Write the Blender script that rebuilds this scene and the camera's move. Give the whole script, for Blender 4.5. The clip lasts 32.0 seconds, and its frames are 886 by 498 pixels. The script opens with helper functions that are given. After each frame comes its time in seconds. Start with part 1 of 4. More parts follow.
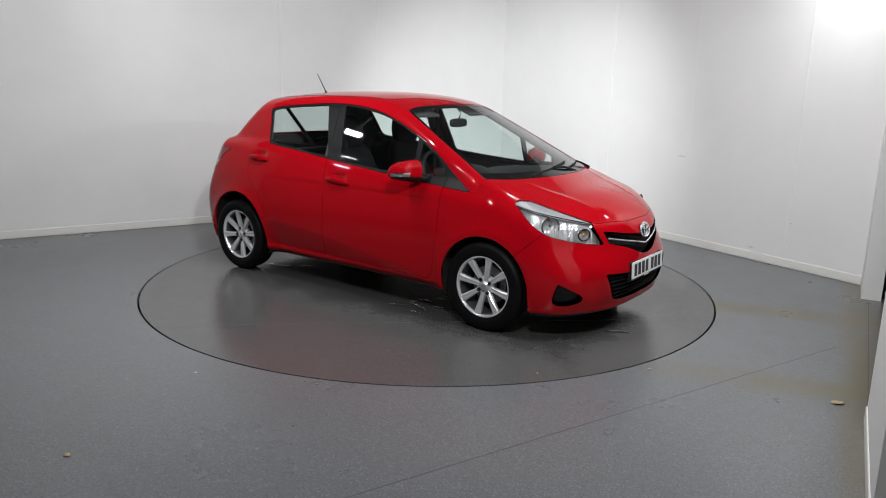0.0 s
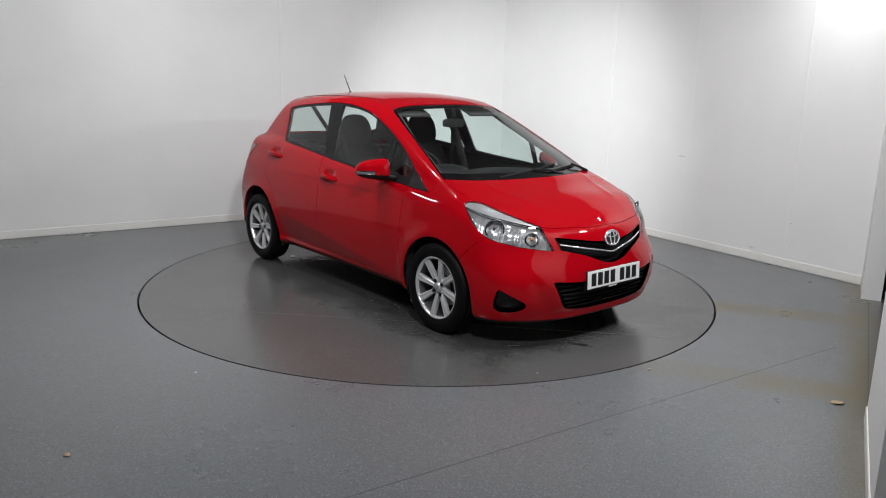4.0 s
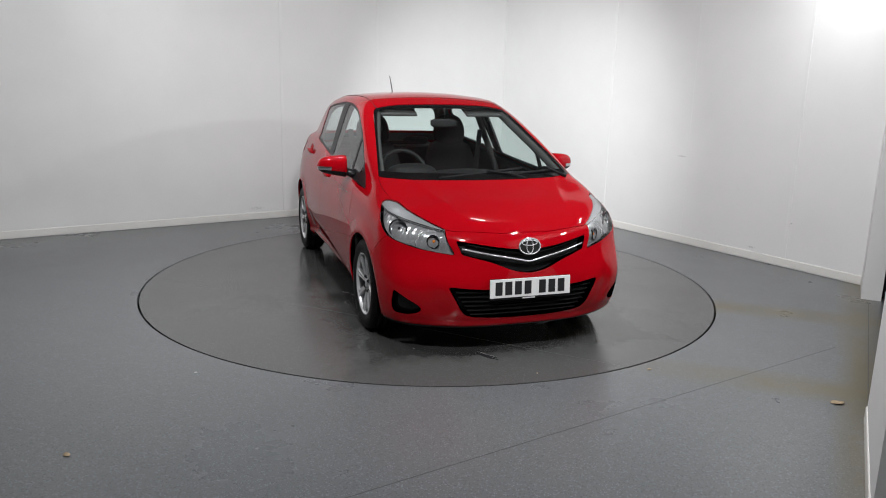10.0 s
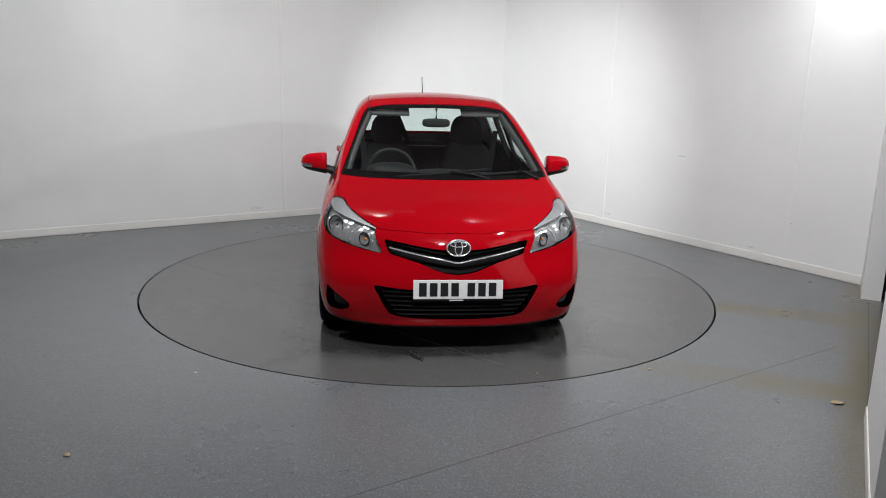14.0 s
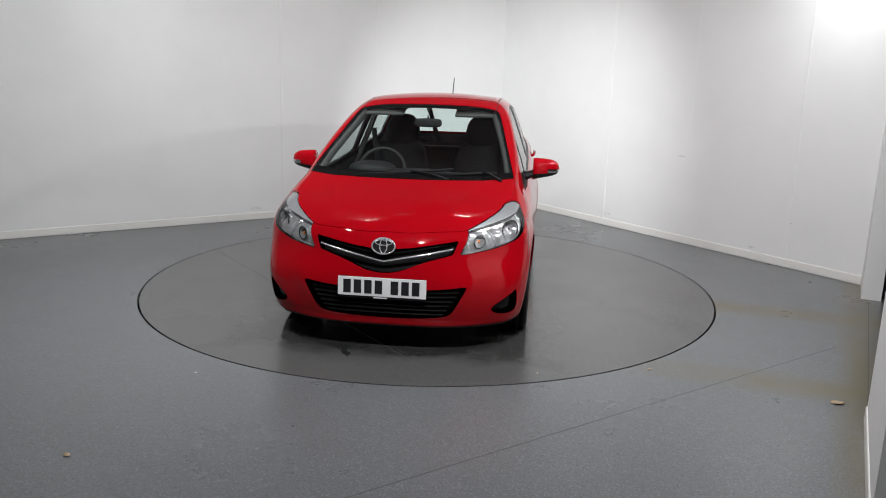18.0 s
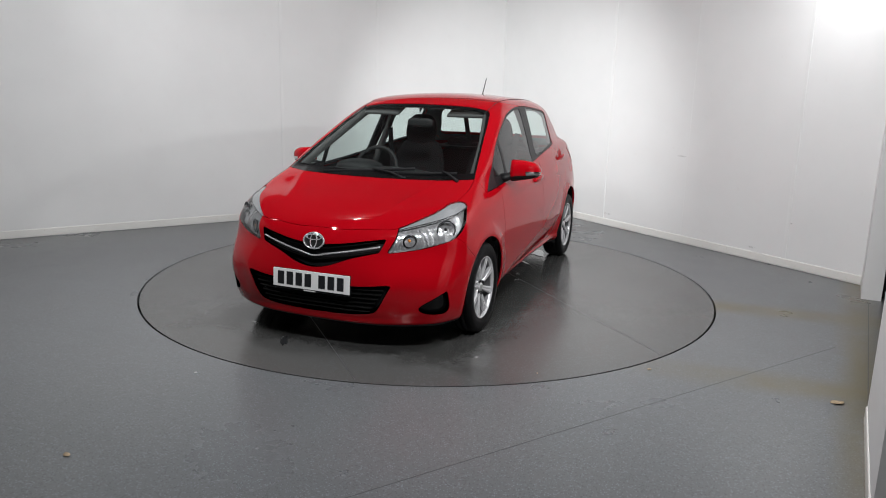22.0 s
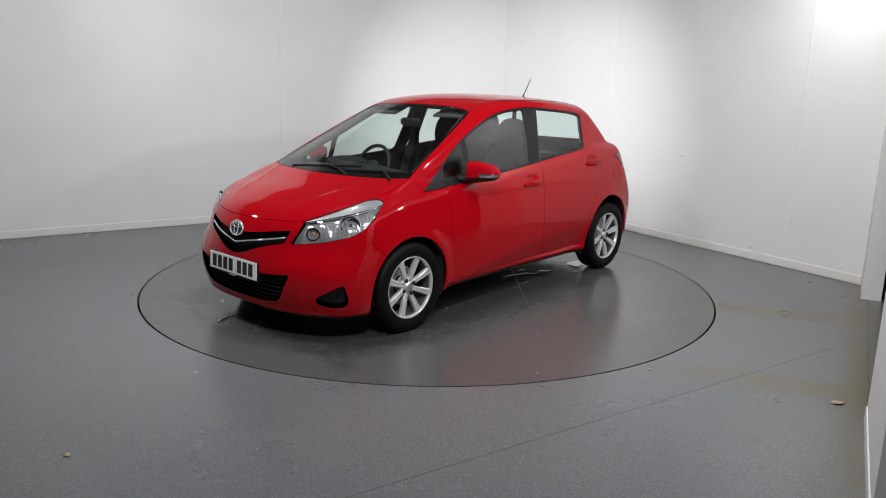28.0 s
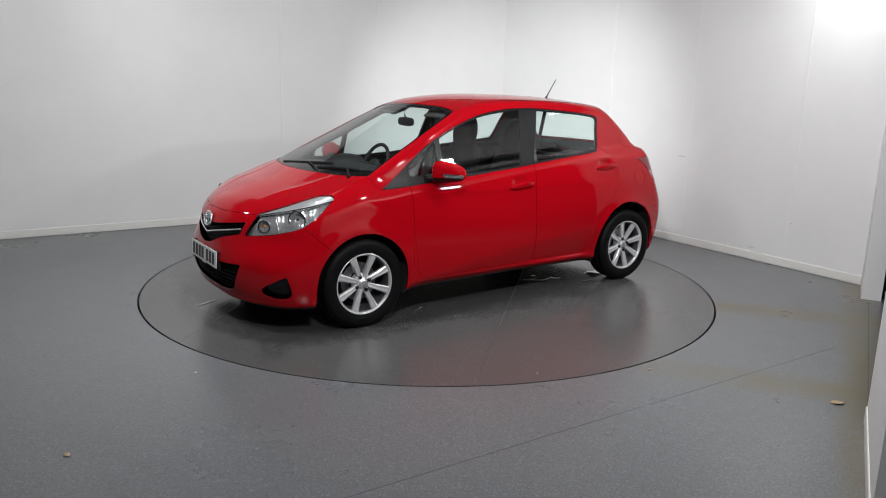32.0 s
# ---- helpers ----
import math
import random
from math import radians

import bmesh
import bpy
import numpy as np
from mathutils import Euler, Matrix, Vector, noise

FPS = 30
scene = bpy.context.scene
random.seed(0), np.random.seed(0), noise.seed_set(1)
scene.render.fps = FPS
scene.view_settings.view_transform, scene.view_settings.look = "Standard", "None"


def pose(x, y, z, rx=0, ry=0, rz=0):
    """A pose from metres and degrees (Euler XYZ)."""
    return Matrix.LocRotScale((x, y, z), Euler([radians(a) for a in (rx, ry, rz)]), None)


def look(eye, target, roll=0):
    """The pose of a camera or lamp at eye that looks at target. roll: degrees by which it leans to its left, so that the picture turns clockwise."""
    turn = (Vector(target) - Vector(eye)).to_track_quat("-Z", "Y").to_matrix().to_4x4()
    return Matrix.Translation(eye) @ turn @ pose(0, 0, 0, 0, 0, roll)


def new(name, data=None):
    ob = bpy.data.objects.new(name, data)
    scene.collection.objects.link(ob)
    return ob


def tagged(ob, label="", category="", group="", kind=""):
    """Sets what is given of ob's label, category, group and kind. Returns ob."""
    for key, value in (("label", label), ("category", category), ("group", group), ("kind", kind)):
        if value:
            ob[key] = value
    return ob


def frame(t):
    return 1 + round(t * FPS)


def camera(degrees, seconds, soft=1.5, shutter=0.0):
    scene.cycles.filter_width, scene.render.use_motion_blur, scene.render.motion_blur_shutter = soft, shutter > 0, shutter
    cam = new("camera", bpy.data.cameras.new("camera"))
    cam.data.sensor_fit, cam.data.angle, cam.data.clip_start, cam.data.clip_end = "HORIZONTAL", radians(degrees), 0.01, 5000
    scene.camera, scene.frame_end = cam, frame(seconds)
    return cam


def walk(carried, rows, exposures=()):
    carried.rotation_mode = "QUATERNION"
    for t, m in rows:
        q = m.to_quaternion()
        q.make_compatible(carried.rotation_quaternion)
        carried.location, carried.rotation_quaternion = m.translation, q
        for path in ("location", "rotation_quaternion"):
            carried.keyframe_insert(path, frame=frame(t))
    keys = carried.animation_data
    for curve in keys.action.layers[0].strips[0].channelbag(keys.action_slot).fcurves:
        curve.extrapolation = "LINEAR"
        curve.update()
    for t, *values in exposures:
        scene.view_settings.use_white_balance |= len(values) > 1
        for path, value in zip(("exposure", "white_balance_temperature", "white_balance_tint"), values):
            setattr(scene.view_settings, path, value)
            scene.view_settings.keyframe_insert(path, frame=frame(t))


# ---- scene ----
# ---------------------------------------------------------------- camera
cam = camera(61.541, 32.0, soft=1.0)
EYE = (0.0261, -5.9738, 1.5895)
VIEW = look(EYE, (EYE[0] + 0.013510, EYE[1] + 0.975915, EYE[2] - 0.217731), roll=1.385)
walk(cam, [(0.0, VIEW), (32.0, VIEW)], exposures=[(0.0, 0.0)])

# ---------------------------------------------------------------- light
world = bpy.data.worlds.new("world")
scene.world = world
world.use_nodes = True
world.node_tree.nodes["Background"].inputs[0].default_value = (0.8, 0.85, 0.9, 1)
world.node_tree.nodes["Background"].inputs[1].default_value = 0.05

CEILING = 2.95


def lamp(x, y, z, tx, ty, tz, w, h, watts, colour=(0.975, 0.985, 1.0), spread=170):
    data = bpy.data.lights.new("lamp_light", "AREA")
    data.shape, data.size, data.size_y, data.energy, data.color, data.spread = "RECTANGLE", w, h, watts, colour, radians(spread)
    ob = new("lamp_light", data)
    ob.matrix_world = look((x, y, z), (tx, ty, tz))
    return ob


# flood lamps: on the entrance wall, across from it, over the camera; and unseen ones added under the ceiling
LAMPS = [
    (2.60, -1.62, 2.16, -1.2, 1.2, 1.2, 0.20, 0.10, 22),
    (-3.12, -0.52, 2.42, 1.2, 0.7, 1.0, 0.19, 0.09, 4),
    (0.15, -4.05, 2.80, -0.3, 1.5, 0.8, 0.24, 0.12, 68),
    (3.05, 0.05, 2.80, 3.35, 0.35, 1.4, 0.30, 0.15, 8),
    # added, unseen: two overhead to brighten the floor, two to wash the walls
    (-1.75, -2.05, 2.86, -1.90, -2.00, 0.0, 0.22, 0.11, 26),
    (1.55, -2.15, 2.86, 1.70, -2.20, 0.0, 0.22, 0.11, 32),
    (-0.90, -1.00, 2.86, -2.60, 2.05, 0.75, 0.26, 0.13, 46),
    (0.60, -0.90, 2.86, 3.05, 1.35, 1.00, 0.26, 0.13, 23),
]
for row in LAMPS:
    lamp(*row)
# the spot lamp turned to the corner behind the car
SPOT_AT, SPOT_TO = (-0.30, -0.10, 2.84), (1.30, 3.72, 0.72)
data = bpy.data.lights.new("corner_spot_light", "SPOT")
data.energy, data.spot_size, data.spot_blend, data.shadow_soft_size, data.color = 480, radians(74), 1.0, 0.08, (0.975, 0.99, 1.0)
new("corner_spot_light", data).matrix_world = look(SPOT_AT, SPOT_TO)

# ---------------------------------------------------------------- materials


def tree(name):
    m = bpy.data.materials.new(name)
    m.use_nodes = True
    return m, m.node_tree, m.node_tree.nodes["Principled BSDF"]


def plain(name, rgb, rough=0.5, metal=0.0, coat=0.0, bump=0.0, scale=40.0, spec=0.5, vary=0.0):
    """A principled material with fine grain in its colour and relief."""
    m, t, b = tree(name)
    b.inputs["Base Color"].default_value = (*rgb, 1)
    b.inputs["Roughness"].default_value = rough
    b.inputs["Metallic"].default_value = metal
    b.inputs["Coat Weight"].default_value = coat
    b.inputs["Coat Roughness"].default_value = 0.025
    b.inputs["Coat IOR"].default_value = 1.4
    b.inputs["Specular IOR Level"].default_value = spec
    if bump or vary:
        tc = t.nodes.new("ShaderNodeTexCoord")
        n = t.nodes.new("ShaderNodeTexNoise")
        n.inputs["Scale"].default_value = scale
        n.inputs["Detail"].default_value = 5
        t.links.new(tc.outputs["Object"], n.inputs["Vector"])
        if bump:
            bp = t.nodes.new("ShaderNodeBump")
            bp.inputs["Strength"].default_value = bump
            bp.inputs["Distance"].default_value = 0.002
            t.links.new(n.outputs["Fac"], bp.inputs["Height"])
            t.links.new(bp.outputs["Normal"], b.inputs["Normal"])
        if vary:
            mp = t.nodes.new("ShaderNodeMapRange")
            mp.inputs["From Min"].default_value, mp.inputs["From Max"].default_value = 0.3, 0.7
            mp.inputs["To Min"].default_value, mp.inputs["To Max"].default_value = 1 - vary, 1 + vary
            t.links.new(n.outputs["Fac"], mp.inputs["Value"])
            mx = t.nodes.new("ShaderNodeVectorMath")
            mx.operation = "SCALE"
            mx.inputs[0].default_value = rgb
            t.links.new(mp.outputs["Result"], mx.inputs["Scale"])
            t.links.new(mx.outputs["Vector"], b.inputs["Base Color"])
    return m


RED = plain("red_paint", (0.345, 0.0016, 0.0060), 0.45, 0.0, 0.9, spec=0.0)
BLACK = plain("black_rubber", (0.006, 0.006, 0.007), 0.6, spec=0.25)
TRIM = plain("black_trim", (0.008, 0.008, 0.009), 0.40, spec=0.25)
TYRE = plain("tyre_rubber", (0.0045, 0.0045, 0.005), 0.5, bump=0.2, scale=300, spec=0.10)
ALLOY = plain("alloy_paint", (0.70, 0.70, 0.71), 0.27, 0.55, 0.6)
CAP = plain("cap_silver", (0.55, 0.55, 0.56), 0.35, 0.8)
STEEL = plain("brake_steel", (0.25, 0.25, 0.26), 0.45, 1.0)
DARK_STEEL = plain("nut_steel", (0.05, 0.05, 0.055), 0.35, 1.0)
FRIT = plain("black_glass_border", (0.004, 0.004, 0.0045), 0.15, spec=0.35)
WELL = plain("well_felt", (0.008, 0.008, 0.008), 0.9)
CHROME = plain("chrome", (0.88, 0.88, 0.90), 0.14, 0.75)
MIRROR = plain("mirror", (0.9, 0.9, 0.9), 0.02, 1.0)
BOWL = plain("reflector_bowl", (0.80, 0.81, 0.82), 0.12, 1.0, bump=0.3, scale=60)
BEZEL = plain("bezel_silver", (0.33, 0.34, 0.35), 0.38, 0.3, bump=0.1, scale=300)
LENS_CLEAR = plain("clear_tail_lens", (0.42, 0.26, 0.26), 0.25, 0.1, 1.0)
AMBER = plain("amber_bulb", (0.7, 0.22, 0.03), 0.2)
TAIL_RED = plain("red_lens", (0.17, 0.002, 0.006), 0.2, 0.0, 1.0)
BARS = plain("grille_black", (0.004, 0.004, 0.004), 0.6, spec=0.10)
PLATE = plain("plate_white", (0.78, 0.78, 0.77), 0.35)
INK = plain("plate_ink", (0.012, 0.012, 0.014), 0.4)
CABIN = plain("cabin_plastic", (0.012, 0.0125, 0.013), 0.6, bump=0.1, scale=120, spec=0.25)
LINING = plain("cabin_lining", (0.06, 0.06, 0.059), 0.9)
FABRIC = plain("seat_fabric", (0.014, 0.014, 0.015), 0.9, bump=0.1, scale=120, spec=0.1)


def pane_material(name, tint, gloss=1.0):
    """A thin pane: sees through with a tint, mirrors at a slant."""
    m = bpy.data.materials.new(name)
    m.use_nodes = True
    t = m.node_tree
    t.nodes.clear()
    out, mix = t.nodes.new("ShaderNodeOutputMaterial"), t.nodes.new("ShaderNodeMixShader")
    clear, shine, lw = t.nodes.new("ShaderNodeBsdfTransparent"), t.nodes.new("ShaderNodeBsdfGlossy"), t.nodes.new("ShaderNodeLayerWeight")
    clear.inputs[0].default_value = (*tint, 1)
    shine.inputs["Roughness"].default_value = 0.0
    lw.inputs["Blend"].default_value = 0.5
    p5 = t.nodes.new("ShaderNodeMath")
    p5.operation, p5.inputs[1].default_value = "POWER", 5
    ma = t.nodes.new("ShaderNodeMath")
    ma.operation, ma.inputs[1].default_value, ma.inputs[2].default_value = "MULTIPLY_ADD", 0.905, 0.095
    t.links.new(lw.outputs["Facing"], p5.inputs[0])
    t.links.new(p5.outputs[0], ma.inputs[0])
    t.links.new(ma.outputs[0], mix.inputs[0])
    t.links.new(clear.outputs[0], mix.inputs[1])
    t.links.new(shine.outputs[0], mix.inputs[2])
    t.links.new(mix.outputs[0], out.inputs[0])
    return m


GLASS = pane_material("window_glass", (0.905, 0.985, 0.965))
CLEAR = pane_material("lamp_cover", (0.95, 0.95, 0.95))


def math_node(t, op, a, b=None, c=None, clamp=False):
    n = t.nodes.new("ShaderNodeMath")
    n.operation, n.use_clamp = op, clamp
    for k, v in enumerate((a, b, c)):
        if v is None:
            continue
        if isinstance(v, (int, float)):
            n.inputs[k].default_value = v
        else:
            t.links.new(v, n.inputs[k])
    return n.outputs[0]


def noise_node(t, vec, scale, detail=4, rough=0.55):
    n = t.nodes.new("ShaderNodeTexNoise")
    n.inputs["Scale"].default_value, n.inputs["Detail"].default_value, n.inputs["Roughness"].default_value = scale, detail, rough
    t.links.new(vec, n.inputs["Vector"])
    return n.outputs["Fac"]


def range_node(t, v, a, b, c, d):
    n = t.nodes.new("ShaderNodeMapRange")
    t.links.new(v, n.inputs["Value"])
    for k, x in zip(("From Min", "From Max", "To Min", "To Max"), (a, b, c, d)):
        n.inputs[k].default_value = x
    return n.outputs["Result"]


def mix_node(t, fac, a, b):
    n = t.nodes.new("ShaderNodeMix")
    n.data_type = "RGBA"
    t.links.new(fac, n.inputs["Factor"])
    for k, v in ((6, a), (7, b)):
        if isinstance(v, tuple):
            n.inputs[k].default_value = (*v, 1)
        else:
            t.links.new(v, n.inputs[k])
    return n.outputs[2]


def vinyl(name, tracks, tone=1.0, gloss=0.0, flecks=1.0, wet_shade=False, tint=(1, 1, 1)):
    """Flecked grey safety vinyl, worn and stained; tracks: brown tyre marks as (nx, ny, offset, half-width)."""
    m, t, b = tree(name)
    tc = t.nodes.new("ShaderNodeTexCoord").outputs["Object"]
    sep = t.nodes.new("ShaderNodeSeparateXYZ")
    t.links.new(tc, sep.inputs[0])
    x, y = sep.outputs[0], sep.outputs[1]
    big, middle, fine = noise_node(t, tc, 0.7, 3), noise_node(t, tc, 4.0, 5, 0.62), noise_node(t, tc, 420, 2, 0.7)
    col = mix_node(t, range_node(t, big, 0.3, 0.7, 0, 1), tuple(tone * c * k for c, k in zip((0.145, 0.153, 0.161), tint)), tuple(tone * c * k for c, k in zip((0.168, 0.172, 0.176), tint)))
    col = mix_node(t, range_node(t, middle, 0.40, 0.85, 0, 0.06), col, (0.100, 0.099, 0.096))
    v = t.nodes.new("ShaderNodeTexVoronoi")
    v.inputs["Scale"].default_value = 130
    t.links.new(tc, v.inputs["Vector"])
    sc = t.nodes.new("ShaderNodeSeparateColor")
    t.links.new(v.outputs["Color"], sc.inputs[0])
    light = math_node(t, "MULTIPLY", math_node(t, "GREATER_THAN", sc.outputs[0], 0.58), math_node(t, "LESS_THAN", v.outputs["Distance"], 0.42))
    dark = math_node(t, "MULTIPLY", math_node(t, "GREATER_THAN", sc.outputs[1], 0.55), math_node(t, "LESS_THAN", v.outputs["Distance"], 0.45))
    col = mix_node(t, math_node(t, "MULTIPLY", light, 0.62 * flecks), col, (0.30, 0.335, 0.365))
    col = mix_node(t, math_node(t, "MULTIPLY", dark, 0.5 * flecks), col, (0.045, 0.047, 0.052))
    col = mix_node(t, range_node(t, fine, 0.35, 0.75, 0, 0.30), col, (0.06, 0.062, 0.066))
    smear = noise_node(t, tc, 2.2, 6, 0.7)
    for nx, ny, off, half in tracks:
        d = math_node(t, "ABSOLUTE", math_node(t, "ADD", math_node(t, "ADD", math_node(t, "MULTIPLY", x, nx), math_node(t, "MULTIPLY", y, ny)), off))
        d = math_node(t, "ADD", d, math_node(t, "MULTIPLY", math_node(t, "SUBTRACT", smear, 0.5), 0.22))
        band = range_node(t, d, half, half * 0.25, 0, 1)
        out = range_node(t, x, 1.0, 2.0, 0, 1)
        fac = math_node(t, "MULTIPLY", math_node(t, "MULTIPLY", band, out), range_node(t, smear, 0.3, 0.62, 0.25, 0.95))
        col = mix_node(t, math_node(t, "MULTIPLY", fac, 0.95), col, (0.140, 0.116, 0.060))
    damp_shade = None
    if wet_shade:
        # the soaked stretch round the car, the car's shade painted into its colour
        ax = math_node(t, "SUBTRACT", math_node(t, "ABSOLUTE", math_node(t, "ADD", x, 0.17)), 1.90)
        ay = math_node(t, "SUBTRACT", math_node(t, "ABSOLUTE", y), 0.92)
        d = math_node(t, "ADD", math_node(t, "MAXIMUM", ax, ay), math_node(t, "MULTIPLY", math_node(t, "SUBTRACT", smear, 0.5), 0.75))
        damp_shade = range_node(t, d, 0.14, -0.10, 0, 1)
        col = mix_node(t, math_node(t, "MULTIPLY", damp_shade, 0.90), col, (0.045, 0.045, 0.043))
    t.links.new(col, b.inputs["Base Color"])
    rough = math_node(t, "ADD", range_node(t, middle, 0.2, 0.85, 0.27 - gloss, 0.32 - gloss), range_node(t, big, 0.3, 0.7, -0.03, 0.05))
    if damp_shade is not None:
        rough = math_node(t, "SUBTRACT", rough, math_node(t, "MULTIPLY", damp_shade, 0.08))
    t.links.new(rough, b.inputs["Roughness"])
    bp = t.nodes.new("ShaderNodeBump")
    bp.inputs["Strength"].default_value, bp.inputs["Distance"].default_value = 0.12, 0.001
    t.links.new(math_node(t, "ADD", fine, math_node(t, "MULTIPLY", middle, 0.05)), bp.inputs["Height"])
    t.links.new(bp.outputs["Normal"], b.inputs["Normal"])
    return m


FLOOR = vinyl("flecked_grey_vinyl", ((0.316, 0.949, -0.10, 0.21), (0.33, 0.944, 1.34, 0.21), (0.877, -0.48, -3.15, 0.16)))
# darker vinyl: soaked, with shade under the car put into the colour
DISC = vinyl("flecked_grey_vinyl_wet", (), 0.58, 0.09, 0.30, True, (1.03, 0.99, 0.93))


def wall_paint(name, rgb, dirt, scuffs=()):
    """White painted panel: faint blotches, scuffs and a slight sheen."""
    m, t, b = tree(name)
    tc = t.nodes.new("ShaderNodeTexCoord").outputs["Object"]
    big, small = noise_node(t, tc, 0.9, 4), noise_node(t, tc, 14, 6, 0.7)
    grey = tuple(c * 0.93 for c in rgb)
    col = mix_node(t, range_node(t, big, 0.3, 0.7, 0, 1), rgb, grey)
    col = mix_node(t, range_node(t, small, 0.62, 0.80, 0, dirt), col, (0.50, 0.45, 0.36))
    streak = noise_node(t, tc, 60, 3, 0.7)
    for at, wide, tall, strength in scuffs:
        off = t.nodes.new("ShaderNodeVectorMath")
        off.operation = "SUBTRACT"
        t.links.new(tc, off.inputs[0])
        off.inputs[1].default_value = at
        size = t.nodes.new("ShaderNodeVectorMath")
        size.operation = "DIVIDE"
        t.links.new(off.outputs[0], size.inputs[0])
        size.inputs[1].default_value = (wide, wide, tall)
        reach = t.nodes.new("ShaderNodeVectorMath")
        reach.operation = "LENGTH"
        t.links.new(size.outputs[0], reach.inputs[0])
        spot_on = math_node(t, "MULTIPLY", range_node(t, reach.outputs["Value"], 1.0, 0.6, 0, strength), range_node(t, streak, 0.42, 0.56, 0, 1))
        col = mix_node(t, spot_on, col, (0.16, 0.15, 0.14))
    t.links.new(col, b.inputs["Base Color"])
    t.links.new(range_node(t, big, 0.3, 0.7, 0.38, 0.52), b.inputs["Roughness"])
    bp = t.nodes.new("ShaderNodeBump")
    bp.inputs["Strength"].default_value, bp.inputs["Distance"].default_value = 0.12, 0.004
    t.links.new(noise_node(t, tc, 2.5, 3), bp.inputs["Height"])
    t.links.new(bp.outputs["Normal"], b.inputs["Normal"])
    return m


WALL = wall_paint("white_wall_panel", (0.82, 0.82, 0.815), 0.12, (
    ((2.62, 1.78, 0.905), 0.075, 0.010, 0.35), ((2.76, 1.55, 0.885), 0.012, 0.008, 0.4), ((2.671, 1.696, 0.41), 0.010, 0.014, 0.8), ((2.66, 1.71, 0.36), 0.010, 0.012, 0.7),
    ((3.278, 0.692, 0.390), 0.007, 0.028, 0.95), ((3.292, 0.675, 0.414), 0.020, 0.008, 0.8), ((-2.137, 2.526, 0.586), 0.05, 0.02, 0.12), ((-3.0, 1.97, 0.16), 0.03, 0.012, 0.5),
    ((-2.05, 2.58, 0.13), 0.12, 0.03, 0.25), ((3.1, 0.99, 0.12), 0.05, 0.012, 0.4), ((2.1, 2.64, 0.14), 0.09, 0.02, 0.3)))
SKIRT = wall_paint("dirty_white_skirting", (0.79, 0.78, 0.745), 0.8)
CEIL = wall_paint("grey_ceiling", (0.13, 0.13, 0.133), 0.1)
# grey of the added walls, toned for what the car's paint and glass mirror
ADDED_WALL = plain("dim_grey_wall", (0.24, 0.24, 0.245), 0.8, vary=0.12, scale=1.5)
WATER = plain("still_water", (0.035, 0.036, 0.038), 0.03, coat=1.0)
GROOVE = plain("black_gap", (0.004, 0.004, 0.004), 0.9)
SEAM = plain("dark_weld_seam", (0.075, 0.077, 0.08), 0.4)
LEAF = plain("dry_leaf", (0.40, 0.30, 0.19), 0.7, bump=0.4, scale=80, vary=0.3)
GREY_METAL = plain("lamp_housing", (0.30, 0.30, 0.31), 0.45, 0.6)
BARREL = plain("rim_barrel", (0.10, 0.10, 0.105), 0.45, 0.6)


def fluted(name):
    """Bright metal of a lamp's reflector: upright flutes broken into facets."""
    m, t, b = tree(name)
    b.inputs["Base Color"].default_value, b.inputs["Metallic"].default_value, b.inputs["Roughness"].default_value = (0.50, 0.51, 0.52, 1), 0.6, 0.14
    sep = t.nodes.new("ShaderNodeSeparateXYZ")
    t.links.new(t.nodes.new("ShaderNodeTexCoord").outputs["Object"], sep.inputs[0])
    run = math_node(t, "SUBTRACT", math_node(t, "MULTIPLY", sep.outputs[0], 0.905), math_node(t, "MULTIPLY", math_node(t, "ABSOLUTE", sep.outputs[1]), 0.425))
    flute = math_node(t, "ABSOLUTE", math_node(t, "SINE", math_node(t, "MULTIPLY", run, 130.0)))
    step = math_node(t, "ABSOLUTE", math_node(t, "SINE", math_node(t, "MULTIPLY", sep.outputs[2], 60.0)))
    big = math_node(t, "SINE", math_node(t, "MULTIPLY", run, 48.0))
    bp = t.nodes.new("ShaderNodeBump")
    bp.inputs["Strength"].default_value, bp.inputs["Distance"].default_value = 1.0, 0.007
    t.links.new(math_node(t, "ADD", math_node(t, "MULTIPLY", flute, 0.16), math_node(t, "ADD", math_node(t, "MULTIPLY", step, 0.22), math_node(t, "MULTIPLY", big, 0.8))), bp.inputs["Height"])
    t.links.new(bp.outputs["Normal"], b.inputs["Normal"])
    return m


REFLECTOR = fluted("fluted_reflector")
DROP = pane_material("water_drop", (0.97, 0.97, 0.97))

# ---------------------------------------------------------------- mesh helpers


def mesh_object(name, verts, faces, material, smooth=False):
    me = bpy.data.meshes.new(name)
    me.from_pydata([tuple(v) for v in verts], [], faces)
    me.materials.append(material)
    if smooth:
        me.shade_smooth()
    me.update()
    return new(name, me)


def box_bm(x0, y0, z0, x1, y1, z1, bevel=0.0):
    bm = bmesh.new()
    bmesh.ops.create_cube(bm, size=1)
    bmesh.ops.scale(bm, vec=(x1 - x0, y1 - y0, z1 - z0), verts=bm.verts)
    bmesh.ops.translate(bm, vec=((x0 + x1) / 2, (y0 + y1) / 2, (z0 + z1) / 2), verts=bm.verts)
    if bevel:
        bmesh.ops.bevel(bm, geom=bm.edges[:], offset=bevel, segments=2, affect="EDGES", profile=0.5)
    return bm


def link_bm(name, bm, material, smooth=False):
    me = bpy.data.meshes.new(name)
    bm.to_mesh(me)
    bm.free()
    me.materials.append(material)
    if smooth:
        me.shade_smooth()
    return new(name, me)


